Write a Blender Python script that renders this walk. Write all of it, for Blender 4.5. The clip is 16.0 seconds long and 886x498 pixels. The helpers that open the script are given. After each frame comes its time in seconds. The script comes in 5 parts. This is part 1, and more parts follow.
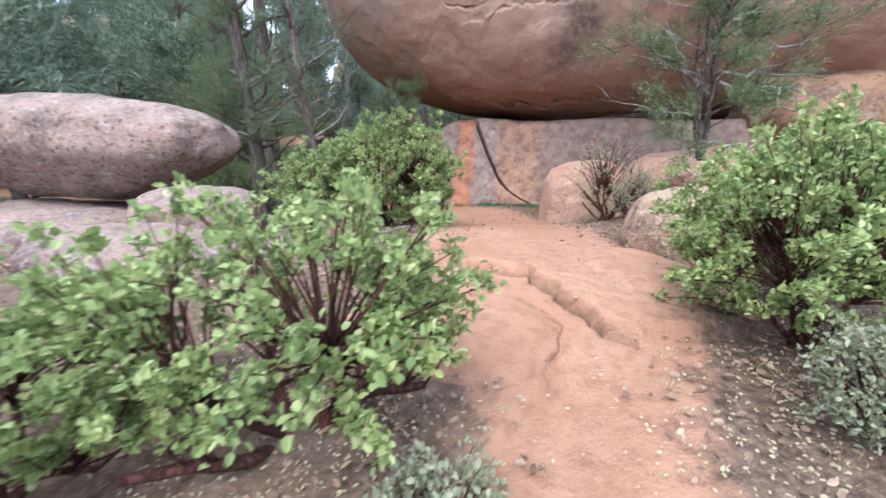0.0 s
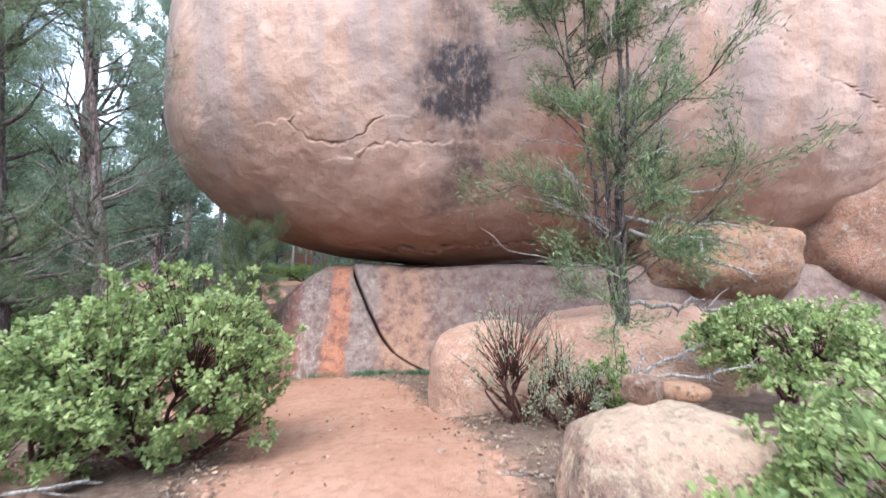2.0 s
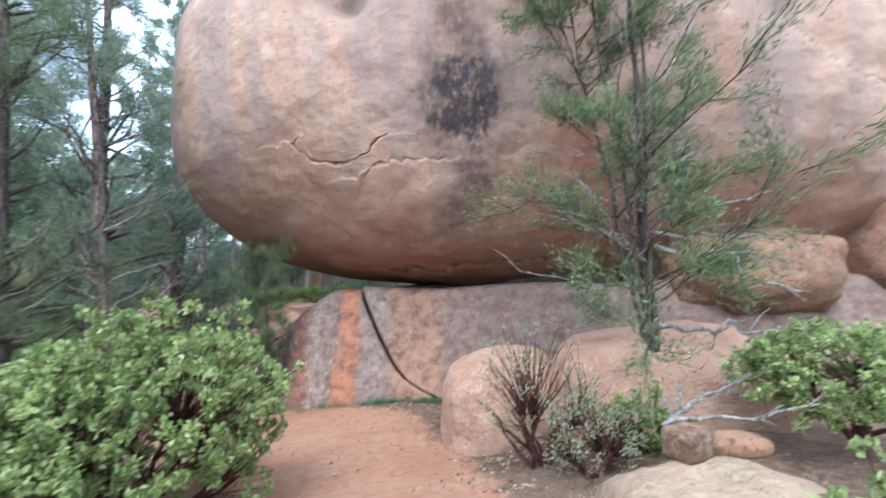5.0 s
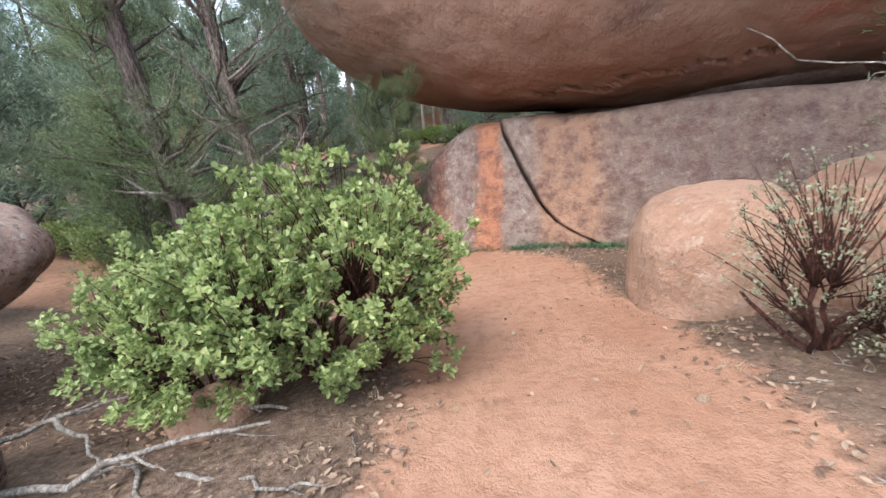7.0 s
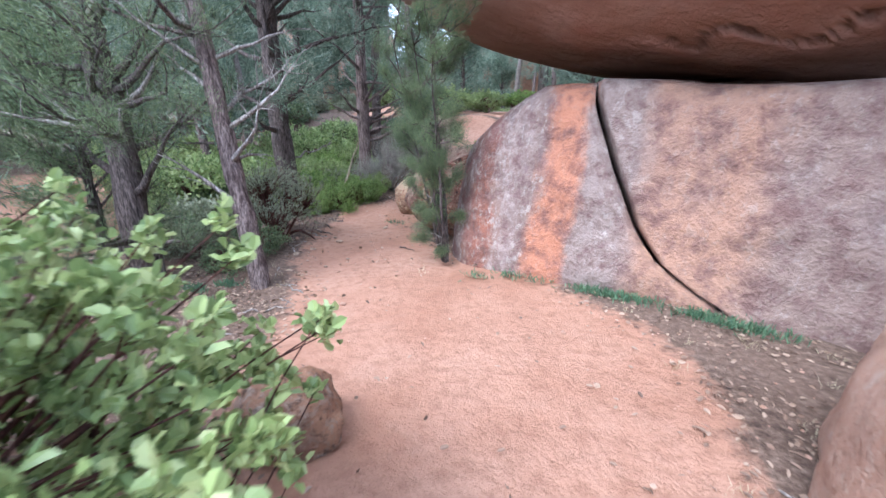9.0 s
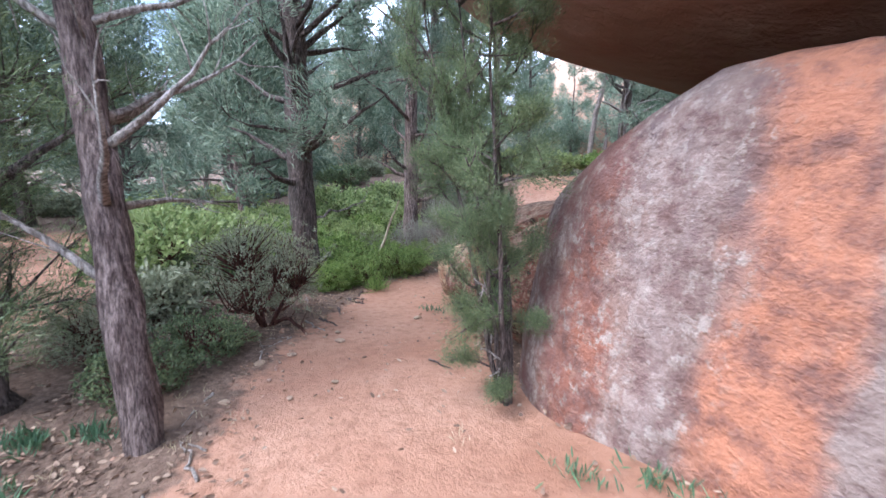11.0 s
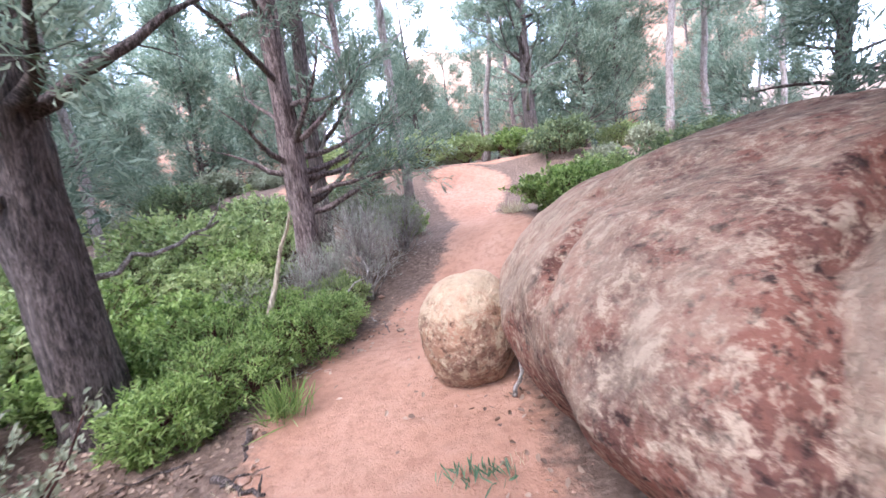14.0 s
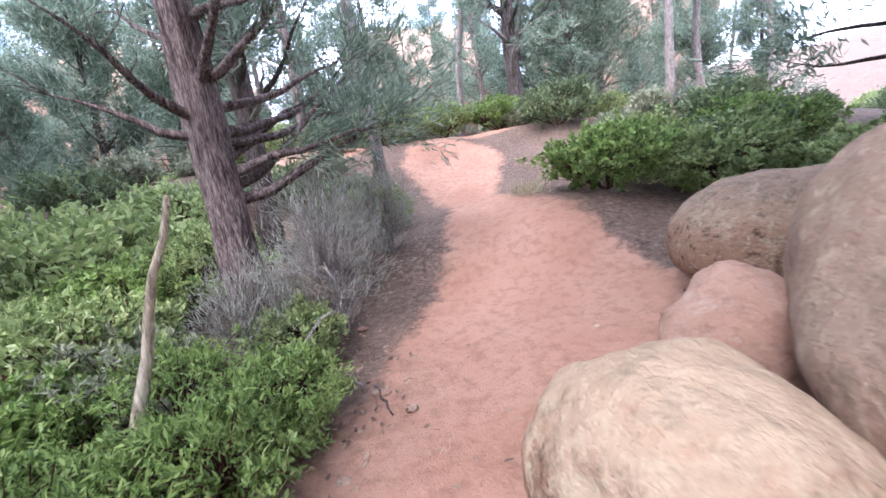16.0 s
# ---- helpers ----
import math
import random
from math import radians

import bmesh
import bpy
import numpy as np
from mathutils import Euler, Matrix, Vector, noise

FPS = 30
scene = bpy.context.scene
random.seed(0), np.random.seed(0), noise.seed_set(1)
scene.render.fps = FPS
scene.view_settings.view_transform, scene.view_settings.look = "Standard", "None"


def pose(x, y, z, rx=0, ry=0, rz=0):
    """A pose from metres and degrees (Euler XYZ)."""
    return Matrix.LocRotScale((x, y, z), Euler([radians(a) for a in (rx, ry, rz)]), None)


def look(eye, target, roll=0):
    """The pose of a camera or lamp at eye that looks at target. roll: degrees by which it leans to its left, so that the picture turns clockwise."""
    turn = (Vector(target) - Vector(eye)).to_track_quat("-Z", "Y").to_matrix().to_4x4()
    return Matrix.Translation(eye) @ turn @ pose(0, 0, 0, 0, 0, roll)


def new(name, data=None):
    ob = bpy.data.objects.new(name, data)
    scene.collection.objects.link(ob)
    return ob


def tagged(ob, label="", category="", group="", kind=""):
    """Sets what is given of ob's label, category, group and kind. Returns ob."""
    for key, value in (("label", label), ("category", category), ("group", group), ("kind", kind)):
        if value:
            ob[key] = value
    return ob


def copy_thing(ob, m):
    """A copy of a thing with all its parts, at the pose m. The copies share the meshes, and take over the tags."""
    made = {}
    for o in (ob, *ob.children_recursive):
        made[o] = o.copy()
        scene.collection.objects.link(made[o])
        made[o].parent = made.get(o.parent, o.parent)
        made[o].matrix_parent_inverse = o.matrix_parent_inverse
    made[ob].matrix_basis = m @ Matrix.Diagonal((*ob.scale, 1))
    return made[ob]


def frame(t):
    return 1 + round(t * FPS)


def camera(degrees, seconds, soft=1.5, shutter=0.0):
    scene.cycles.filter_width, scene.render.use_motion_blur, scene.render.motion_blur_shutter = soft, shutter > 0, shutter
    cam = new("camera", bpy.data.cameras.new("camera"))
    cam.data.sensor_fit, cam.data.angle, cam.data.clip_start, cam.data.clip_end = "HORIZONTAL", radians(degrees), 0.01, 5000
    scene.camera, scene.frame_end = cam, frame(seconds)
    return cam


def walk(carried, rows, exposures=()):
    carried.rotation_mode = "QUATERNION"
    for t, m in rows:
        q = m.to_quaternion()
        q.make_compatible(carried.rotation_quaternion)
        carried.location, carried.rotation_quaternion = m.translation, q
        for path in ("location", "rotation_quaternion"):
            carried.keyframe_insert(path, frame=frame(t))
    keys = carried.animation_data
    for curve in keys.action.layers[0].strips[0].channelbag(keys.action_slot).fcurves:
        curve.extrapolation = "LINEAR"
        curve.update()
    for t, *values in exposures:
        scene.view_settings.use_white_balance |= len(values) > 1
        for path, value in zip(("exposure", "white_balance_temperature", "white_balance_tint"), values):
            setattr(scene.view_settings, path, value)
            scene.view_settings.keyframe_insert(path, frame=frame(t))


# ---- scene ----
EXPO = 1.3
cam = camera(95.8, 16.0, soft=1.5, shutter=0.25)
PATH = [
    (0, pose(0.024, -0.092, 1.468, 75.11, -0.67, 0.29)),
    (0.5, pose(0.34, 0.367, 1.48, 76.74, -1.27, -6.83)),
    (1, pose(0.602, 0.991, 1.532, 81.12, -0.82, -10.51)),
    (1.5, pose(0.8, 1.544, 1.647, 88.34, -0.79, -9.29)),
    (2, pose(0.813, 2.071, 1.809, 94.08, 0.12, -12.84)),
    (2.5, pose(0.831, 2.232, 1.925, 102.02, -0.11, -13.45)),
    (3, pose(0.819, 2.253, 2.008, 110.48, 1.11, -12.47)),
    (3.5, pose(0.849, 2.274, 2.024, 115.86, 2.11, -15.93)),
    (4, pose(0.95, 2.3, 2.035, 113.95, 2.74, -19.17)),
    (4.5, pose(0.973, 2.375, 1.976, 106.36, 1.49, -19.56)),
    (5, pose(0.967, 2.377, 1.924, 96.3, 1.71, -10.55)),
    (5.2, pose(0.893, 2.339, 1.894, 92.84, 2.58, -4.84)),
    (6.2, pose(0.62, 2.95, 1.88, 80.0, 5.0, 1.5)),
    (7.3, pose(0.409, 3.713, 1.925, 72.54, 6.61, 5.45)),
    (7.5, pose(0.469, 3.898, 1.919, 71.53, 4.57, 4.22)),
    (8, pose(0.733, 4.574, 1.997, 73.66, -1.21, 12.75)),
    (8.2, pose(0.768, 4.847, 1.987, 71.08, 0.69, 14.09)),
    (9.2, pose(0.72, 6.3, 1.72, 70.5, -1.0, 19.5)),
    (10.3, pose(0.276, 7.614, 1.379, 71.31, -2.06, 26.88)),
    (10.5, pose(0.186, 7.857, 1.382, 74.15, -3.38, 28.78)),
    (11, pose(-0.092, 8.483, 1.37, 80.21, -0.61, 27.18)),
    (11.5, pose(-0.442, 9.015, 1.326, 79.65, -2.73, 32.07)),
    (12, pose(-0.845, 9.558, 1.276, 76.58, 1.83, 27.13)),
    (12.5, pose(-1.13, 10.095, 1.254, 73.0, 3.17, 28.19)),
    (13, pose(-1.536, 10.492, 1.123, 77.7, 8.54, 17.55)),
    (13.5, pose(-2.008, 11.004, 1.061, 78.03, 6.06, 15.31)),
    (14, pose(-2.408, 11.488, 1.037, 80.46, 7.5, 8.72)),
    (14.5, pose(-2.675, 11.995, 1.005, 78.47, 7.11, 5.83)),
    (15, pose(-2.938, 12.543, 0.965, 79.81, 7.86, 1.94)),
    (15.5, pose(-3.147, 13.092, 0.923, 78.07, 9.44, 0.46)),
    (16, pose(-3.316, 13.64, 0.893, 77.77, 8.7, 2.45)),
]
walk(cam, PATH, [(0, EXPO + 0.15, 5950, 11), (1.5, EXPO + 0.25, 5850, 10), (2.5, EXPO + 0.5, 5950, 10), (3.5, EXPO - 0.35, 5000, 9), (4.5, EXPO - 0.36, 4950, 8), (5.2, EXPO + 0.3, 6000, 5), (7.3, EXPO + 0.15, 6500, 12),
                 (8.2, EXPO + 0.62, 5450, 14), (10.5, EXPO + 0.68, 5400, 14), (11.5, EXPO + 0.85, 5850, 20), (12.2, EXPO + 1.45, 5500, 25), (13, EXPO + 1.5, 5550, 24), (14, EXPO + 1.35, 5750, 23), (16, EXPO + 1.22, 5750, 23)])

# ---- light: a bright overcast sky, with a broad soft sun high behind the walker ----
world = bpy.data.worlds.new("World")
scene.world = world
world.use_nodes = True
wn, wl = world.node_tree.nodes, world.node_tree.links
wn.clear()
SUN_EL, SUN_AZ = 54, 205
sky = wn.new("ShaderNodeTexSky")
sky.sky_type, sky.sun_disc = "NISHITA", False
sky.sun_elevation, sky.sun_rotation = radians(SUN_EL), radians(SUN_AZ)
sky.air_density, sky.dust_density, sky.ozone_density = 1.0, 3.0, 1.0
cl_co = wn.new("ShaderNodeTexCoord")
cl_no = wn.new("ShaderNodeTexNoise")
cl_no.inputs["Scale"].default_value, cl_no.inputs["Detail"].default_value = 2.6, 6
cl_ra = wn.new("ShaderNodeValToRGB")
cl_ra.color_ramp.elements[0].position, cl_ra.color_ramp.elements[1].position = 0.36, 0.56
cl_mx = wn.new("ShaderNodeMix")
cl_mx.data_type = "RGBA"
cl_mx.inputs["B"].default_value = (10.2, 11.7, 13.9, 1)
wbg = wn.new("ShaderNodeBackground")
wbg.inputs["Strength"].default_value = 0.13
wout = wn.new("ShaderNodeOutputWorld")
wl.new(cl_co.outputs["Generated"], cl_no.inputs["Vector"])
wl.new(cl_no.outputs["Fac"], cl_ra.inputs["Fac"])
wl.new(cl_ra.outputs["Color"], cl_mx.inputs["Factor"])
wl.new(sky.outputs["Color"], cl_mx.inputs["A"])
wl.new(cl_mx.outputs["Result"], wbg.inputs["Color"])
wl.new(wbg.outputs["Background"], wout.inputs["Surface"])
sun_data = bpy.data.lights.new("sun", "SUN")
sun_data.energy, sun_data.angle, sun_data.color = 1.5, radians(30), (1.0, 0.97, 0.93)
sun = new("sun", sun_data)
az, el = radians(SUN_AZ), radians(SUN_EL)
sun_dir = Vector((math.sin(az) * math.cos(el), math.cos(az) * math.cos(el), math.sin(el)))
sun.matrix_world = look(sun_dir * 60, (0, 0, 0))


# ---- materials ----
class Mat:
    """A node material with short calls for its parts."""

    def __init__(self, name, rough=0.85, spec=0.25):
        self.m = bpy.data.materials.new(name)
        self.m.use_nodes = True
        self.n, self.l = self.m.node_tree.nodes, self.m.node_tree.links
        self.b = self.n["Principled BSDF"]
        self.b.inputs["Roughness"].default_value = rough
        self.b.inputs["Specular IOR Level"].default_value = spec
        self.geo = self.n.new("ShaderNodeNewGeometry")

    def set(self, sock, value):
        if isinstance(value, bpy.types.NodeSocket):
            self.l.new(value, sock)
        else:
            sock.default_value = value

    def pos(self, scale=(1, 1, 1), local=False):
        """The place in metres, stretched."""
        mp = self.n.new("ShaderNodeMapping")
        mp.inputs["Scale"].default_value = scale
        if local:
            src = self.n.new("ShaderNodeTexCoord").outputs["Object"]
        else:
            src = self.geo.outputs["Position"]
        self.l.new(src, mp.inputs["Vector"])
        return mp.outputs["Vector"]

    def noise(self, scale, detail=5, vec=None, rough=0.55, distort=0.0):
        t = self.n.new("ShaderNodeTexNoise")
        t.inputs["Scale"].default_value, t.inputs["Detail"].default_value = scale, detail
        t.inputs["Roughness"].default_value, t.inputs["Distortion"].default_value = rough, distort
        self.l.new(vec if vec is not None else self.pos(), t.inputs["Vector"])
        return t.outputs["Fac"]

    def cells(self, scale, vec=None, feature="F1", out="Distance"):
        t = self.n.new("ShaderNodeTexVoronoi")
        t.feature = feature
        t.inputs["Scale"].default_value = scale
        self.l.new(vec if vec is not None else self.pos(), t.inputs["Vector"])
        return t.outputs[out]

    def ramp(self, fac, *stops):
        r = self.n.new("ShaderNodeValToRGB")
        e = r.color_ramp.elements
        while len(e) < len(stops):
            e.new(0.5)
        for k, (p, c) in zip(e, stops):
            k.position = p
            k.color = (c, c, c, 1) if isinstance(c, (int, float)) else (*c, 1)
        self.l.new(fac, r.inputs["Fac"])
        return r.outputs["Color"]

    def mix(self, fac, a, b, mode="MIX"):
        x = self.n.new("ShaderNodeMix")
        x.data_type, x.blend_type = "RGBA", mode
        for key, v in (("Factor", fac), ("A", a), ("B", b)):
            if isinstance(v, tuple):
                v = (*v[:3], 1)
            self.set(x.inputs[key] if key == "Factor" else [i for i in x.inputs if i.name == key and i.type == "RGBA"][0], v)
        return [o for o in x.outputs if o.type == "RGBA"][0]

    def math(self, op, a, b=0.0, clamp=False):
        x = self.n.new("ShaderNodeMath")
        x.operation, x.use_clamp = op, clamp
        self.set(x.inputs[0], a)
        self.set(x.inputs[1], b)
        return x.outputs[0]

    def xyz(self):
        s = self.n.new("ShaderNodeSeparateXYZ")
        self.l.new(self.geo.outputs["Position"], s.inputs[0])
        return s.outputs

    def attr(self, name):
        a = self.n.new("ShaderNodeAttribute")
        a.attribute_name = name
        return a.outputs["Fac"]

    def island(self):
        return self.geo.outputs["Random Per Island"]

    def tone(self, c, k):
        """The same colour, lighter or darker by one factor."""
        return self.mix(1.0, c, (k, k, k), "MULTIPLY")

    def colour(self, c):
        self.set(self.b.inputs["Base Color"], c if not isinstance(c, tuple) else (*c[:3], 1))
        return self

    def bump(self, height, strength=0.5, distance=0.02):
        x = self.n.new("ShaderNodeBump")
        x.inputs["Strength"].default_value, x.inputs["Distance"].default_value = strength, distance
        self.l.new(height, x.inputs["Height"])
        self.l.new(x.outputs["Normal"], self.b.inputs["Normal"])
        return self


def rock_relief(m, coarse=3.0):
    a = m.noise(coarse, 8, rough=0.62)
    b = m.noise(38, 4, rough=0.6)
    c = m.math("MULTIPLY", b, 0.35)
    return m.math("ADD", a, c)


def mat_boulder():
    """Smooth case-hardened sandstone: peach to tan, rust below, grey wash and black film where rain runs."""
    m = Mat("sandstone_giant", 0.88, 0.22)
    big = m.noise(0.4, 4)
    col = m.ramp(big, (0.34, (0.44, 0.27, 0.19)), (0.52, (0.56, 0.375, 0.285)), (0.68, (0.65, 0.47, 0.37)))
    mid = m.noise(1.5, 6, m.pos((1, 1, 1.7)), rough=0.6)
    col = m.mix(m.ramp(mid, (0.36, 0.5), (0.56, 0.0)), col, (0.36, 0.20, 0.135))
    wash = m.noise(0.9, 6, m.pos((1.6, 1.6, 0.2)))
    wash = m.math("MULTIPLY", m.ramp(wash, (0.44, 0.0), (0.62, 0.75)), m.ramp(m.attr("red"), (0.0, 1.0), (0.5, 0.25)))
    col = m.mix(wash, col, (0.34, 0.255, 0.225))
    pits = m.noise(6.5, 9, rough=0.72)
    col = m.mix(m.ramp(pits, (0.36, 0.4), (0.46, 0.0)), col, (0.26, 0.145, 0.105))
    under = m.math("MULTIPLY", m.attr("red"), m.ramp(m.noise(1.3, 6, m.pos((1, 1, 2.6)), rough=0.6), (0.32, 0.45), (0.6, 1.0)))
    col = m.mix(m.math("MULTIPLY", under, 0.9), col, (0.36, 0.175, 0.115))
    # rust-red wash under the seep
    col = m.mix(m.math("MULTIPLY", m.attr("rust"), m.ramp(m.noise(3.5, 6, m.pos((1, 1, 0.4))), (0.34, 0.2), (0.56, 0.85))), col, (0.40, 0.135, 0.075))
    # rain-washed black film below the dent, broken up by grain
    grain = m.noise(9, 8, m.pos((1, 1, 0.5)), rough=0.75)
    film = m.math("MULTIPLY", m.attr("film"), m.ramp(grain, (0.32, 0.4), (0.52, 1.0)))
    col = m.mix(film, col, (0.06, 0.048, 0.05))
    col = m.mix(m.attr("crack"), col, (0.08, 0.045, 0.035))
    m.colour(m.tone(col, 0.71))
    h = m.math("ADD", m.math("ADD", m.noise(1.6, 7, rough=0.55), m.math("MULTIPLY", m.noise(38, 4, rough=0.6), 0.12)), m.math("MULTIPLY", m.noise(9, 6, rough=0.65), 0.3))
    return m.bump(h, 0.8, 0.10).m


def mat_wall():
    """Slickrock with upright water stains: grey, brown, whitish and one orange band."""
    m = Mat("stained_wall", 0.88, 0.2)
    x, y, z = m.xyz()
    wob = m.math("MULTIPLY", m.math("SUBTRACT", m.noise(1.6, 8, m.pos((1, 1, 0.6)), rough=0.72), 0.5), 0.6)
    sx = m.math("ADD", m.math("ADD", x, wob), m.math("MULTIPLY", z, -0.06))
    u = m.math("DIVIDE", m.math("ADD", sx, 1.5), 8.5)

    def at(v):
        return (v + 1.5) / 8.5

    grey, brown, white = (0.285, 0.20, 0.165), (0.36, 0.155, 0.10), (0.36, 0.235, 0.185)
    orange, tan, dull = (0.54, 0.235, 0.135), (0.46, 0.265, 0.175), (0.34, 0.24, 0.19)
    col = m.ramp(u, (at(-1.3), grey), (at(-0.72), grey), (at(-0.58), brown), (at(-0.36), brown), (at(-0.26), white), (at(-0.02), (0.35, 0.26, 0.225)),
                 (at(0.16), grey), (at(0.32), orange), (at(0.64), orange), (at(0.76), (0.36, 0.28, 0.235)), (at(1.2), (0.35, 0.265, 0.22)), (at(1.45), tan), (at(2.1), tan),
                 (at(2.45), dull), (at(3.6), grey), (at(6.5), dull))
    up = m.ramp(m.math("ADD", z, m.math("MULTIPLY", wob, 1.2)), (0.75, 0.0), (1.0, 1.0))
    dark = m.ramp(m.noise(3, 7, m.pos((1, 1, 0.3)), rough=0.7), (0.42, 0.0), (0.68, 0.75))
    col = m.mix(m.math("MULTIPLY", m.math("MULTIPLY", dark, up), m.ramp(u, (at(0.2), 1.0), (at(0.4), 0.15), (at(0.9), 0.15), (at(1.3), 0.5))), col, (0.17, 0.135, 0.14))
    lich = m.ramp(m.noise(11, 7, m.pos((1, 1, 0.7)), rough=0.72), (0.545, 0.0), (0.60, 0.85))
    lich = m.math("MULTIPLY", lich, m.ramp(u, (at(0.2), 1.0), (at(0.4), 0.12), (at(0.85), 0.15), (at(1.0), 0.9), (at(1.4), 0.2), (at(2.4), 0.4)))
    col = m.mix(lich, col, (0.49, 0.42, 0.355))
    flake = m.math("MULTIPLY", m.ramp(m.noise(15, 8, m.pos((1, 1, 0.7)), rough=0.75), (0.50, 0.0), (0.545, 0.9)), m.ramp(u, (at(-1.2), 0.9), (at(-0.75), 0.9), (at(-0.6), 0.25), (at(-0.42), 0.25), (at(-0.3), 0.7), (at(-0.05), 0.6), (at(0.12), 0.2), (at(0.3), 0.0)))
    col = m.mix(flake, col, (0.48, 0.39, 0.33))
    warm = m.noise(5, 8, rough=0.7)
    col = m.mix(m.ramp(warm, (0.36, 0.85), (0.56, 0.0)), col, (0.18, 0.10, 0.085))
    patch = m.math("MULTIPLY", m.ramp(m.noise(2.4, 7, rough=0.68), (0.48, 0.0), (0.58, 0.85)), m.ramp(u, (at(-0.95), 1.0), (at(-0.5), 0.5), (at(-0.2), 0.0)))
    col = m.mix(patch, col, (0.25, 0.115, 0.09))
    m.colour(m.tone(col, 0.74))
    return m.bump(m.math("ADD", rock_relief(m, 4), m.math("MULTIPLY", m.noise(14, 7, rough=0.7), 0.7)), 1.0, 0.06).m


def mat_rock(name, base, dark, pale, pale_amount=0.5, top_pale=0.0, spots=0.85, fine=1.0, top_from=0.25, aspect=(0.0, 0.0, 1.0)):
    m = Mat(name, 0.9, 0.2)
    col = m.ramp(m.noise(1.6 * fine, 8, rough=0.65), (0.38, dark), (0.56, base))
    li = m.noise(6.5 * fine, 8, rough=0.74, distort=0.4)
    col = m.mix(m.ramp(li, (0.60 - 0.14 * pale_amount, 0.0), (0.68 - 0.14 * pale_amount, 0.9)), col, pale)
    fleck = m.noise(20 * fine, 7, rough=0.75)
    col = m.mix(m.ramp(fleck, (0.52, 0.0), (0.57, 0.95 * pale_amount)), col, pale)
    sp = m.noise(17, 6, rough=0.7)
    col = m.mix(m.ramp(sp, (0.36, spots), (0.47, 0.0)), col, tuple(c * 0.4 for c in dark))
    if top_pale:
        # lichen thrives on the side that faces the open
        nz = m.n.new("ShaderNodeVectorMath")
        nz.operation = "DOT_PRODUCT"
        m.l.new(m.geo.outputs["Normal"], nz.inputs[0])
        nz.inputs[1].default_value = aspect
        f = m.ramp(m.math("ADD", nz.outputs["Value"], m.math("MULTIPLY", m.math("SUBTRACT", li, 0.5), 1.6)), (top_from, 0.0), (top_from + 0.5, top_pale))
        col = m.mix(f, col, pale)
    m.colour(m.tone(col, 0.74))
    return m.bump(m.math("ADD", rock_relief(m, 5), m.math("MULTIPLY", m.noise(22, 6, rough=0.7), 0.8)), 1.0, 0.045).m


def mat_ground():
    m = Mat("trail_and_litter", 0.95, 0.15)
    tr = m.attr("trail")
    n1, n2 = m.noise(1.1, 6), m.noise(9, 8, rough=0.68)
    dirt = m.ramp(n1, (0.3, (0.42, 0.215, 0.135)), (0.55, (0.50, 0.28, 0.185)), (0.75, (0.53, 0.315, 0.215)))
    dirt = m.mix(m.ramp(n2, (0.38, 0.7), (0.54, 0.0)), dirt, (0.34, 0.175, 0.11))
    grit = m.cells(42, feature="F1")
    dirt = m.mix(m.ramp(grit, (0.0, 0.35), (0.22, 0.0)), dirt, (0.30, 0.16, 0.11))
    scuff = m.noise(3.2, 7, rough=0.7)
    dirt = m.mix(m.ramp(scuff, (0.55, 0.0), (0.75, 0.5)), dirt, (0.55, 0.335, 0.235))
    lit = m.ramp(m.noise(16, 8, rough=0.75), (0.34, (0.06, 0.04, 0.03)), (0.48, (0.15, 0.10, 0.072)), (0.62, (0.26, 0.185, 0.135)), (0.74, (0.40, 0.315, 0.245)))
    lit = m.mix(m.ramp(m.noise(0.9, 5), (0.42, 0.0), (0.62, 0.45)), lit, (0.24, 0.16, 0.115))
    edge = m.math("ADD", tr, m.math("MULTIPLY", m.math("SUBTRACT", m.noise(4.5, 8, rough=0.7), 0.5), 0.9))
    f = m.ramp(edge, (0.38, 0.0), (0.62, 1.0))
    # the lip crack's shadow is painted in as dark brown, broken up by noise
    crack_shade = m.math("MULTIPLY", m.attr("crack"), m.ramp(m.noise(12, 5), (0.32, 0.35), (0.5, 1.0)))
    m.colour(m.tone(m.mix(crack_shade, m.mix(f, lit, dirt), (0.13, 0.075, 0.05)), 0.74))
    h = m.math("ADD", m.math("MULTIPLY", m.noise(14, 8, rough=0.7), 1.0), m.math("MULTIPLY", m.noise(60, 4), 0.4))
    return m.bump(h, 0.8, 0.04).m


def mat_leaf(name, lo, mid, hi, rough=0.45, trans=0.25):
    m = Mat(name, rough, 0.35)
    r = m.island()
    col = m.ramp(r, (0.0, lo), (0.5, mid), (1.0, hi))
    col = m.mix(m.ramp(m.noise(2.0, 3), (0.35, 0.45), (0.65, 0.0)), col, lo)
    m.colour(col)
    tl = m.n.new("ShaderNodeBsdfTranslucent")
    m.l.new(col, tl.inputs["Color"])
    mx = m.n.new("ShaderNodeMixShader")
    mx.inputs["Fac"].default_value = trans
    out = m.n["Material Output"]
    m.l.new(m.b.outputs[0], mx.inputs[1])
    m.l.new(tl.outputs[0], mx.inputs[2])
    m.l.new(mx.outputs[0], out.inputs["Surface"])
    return m.m


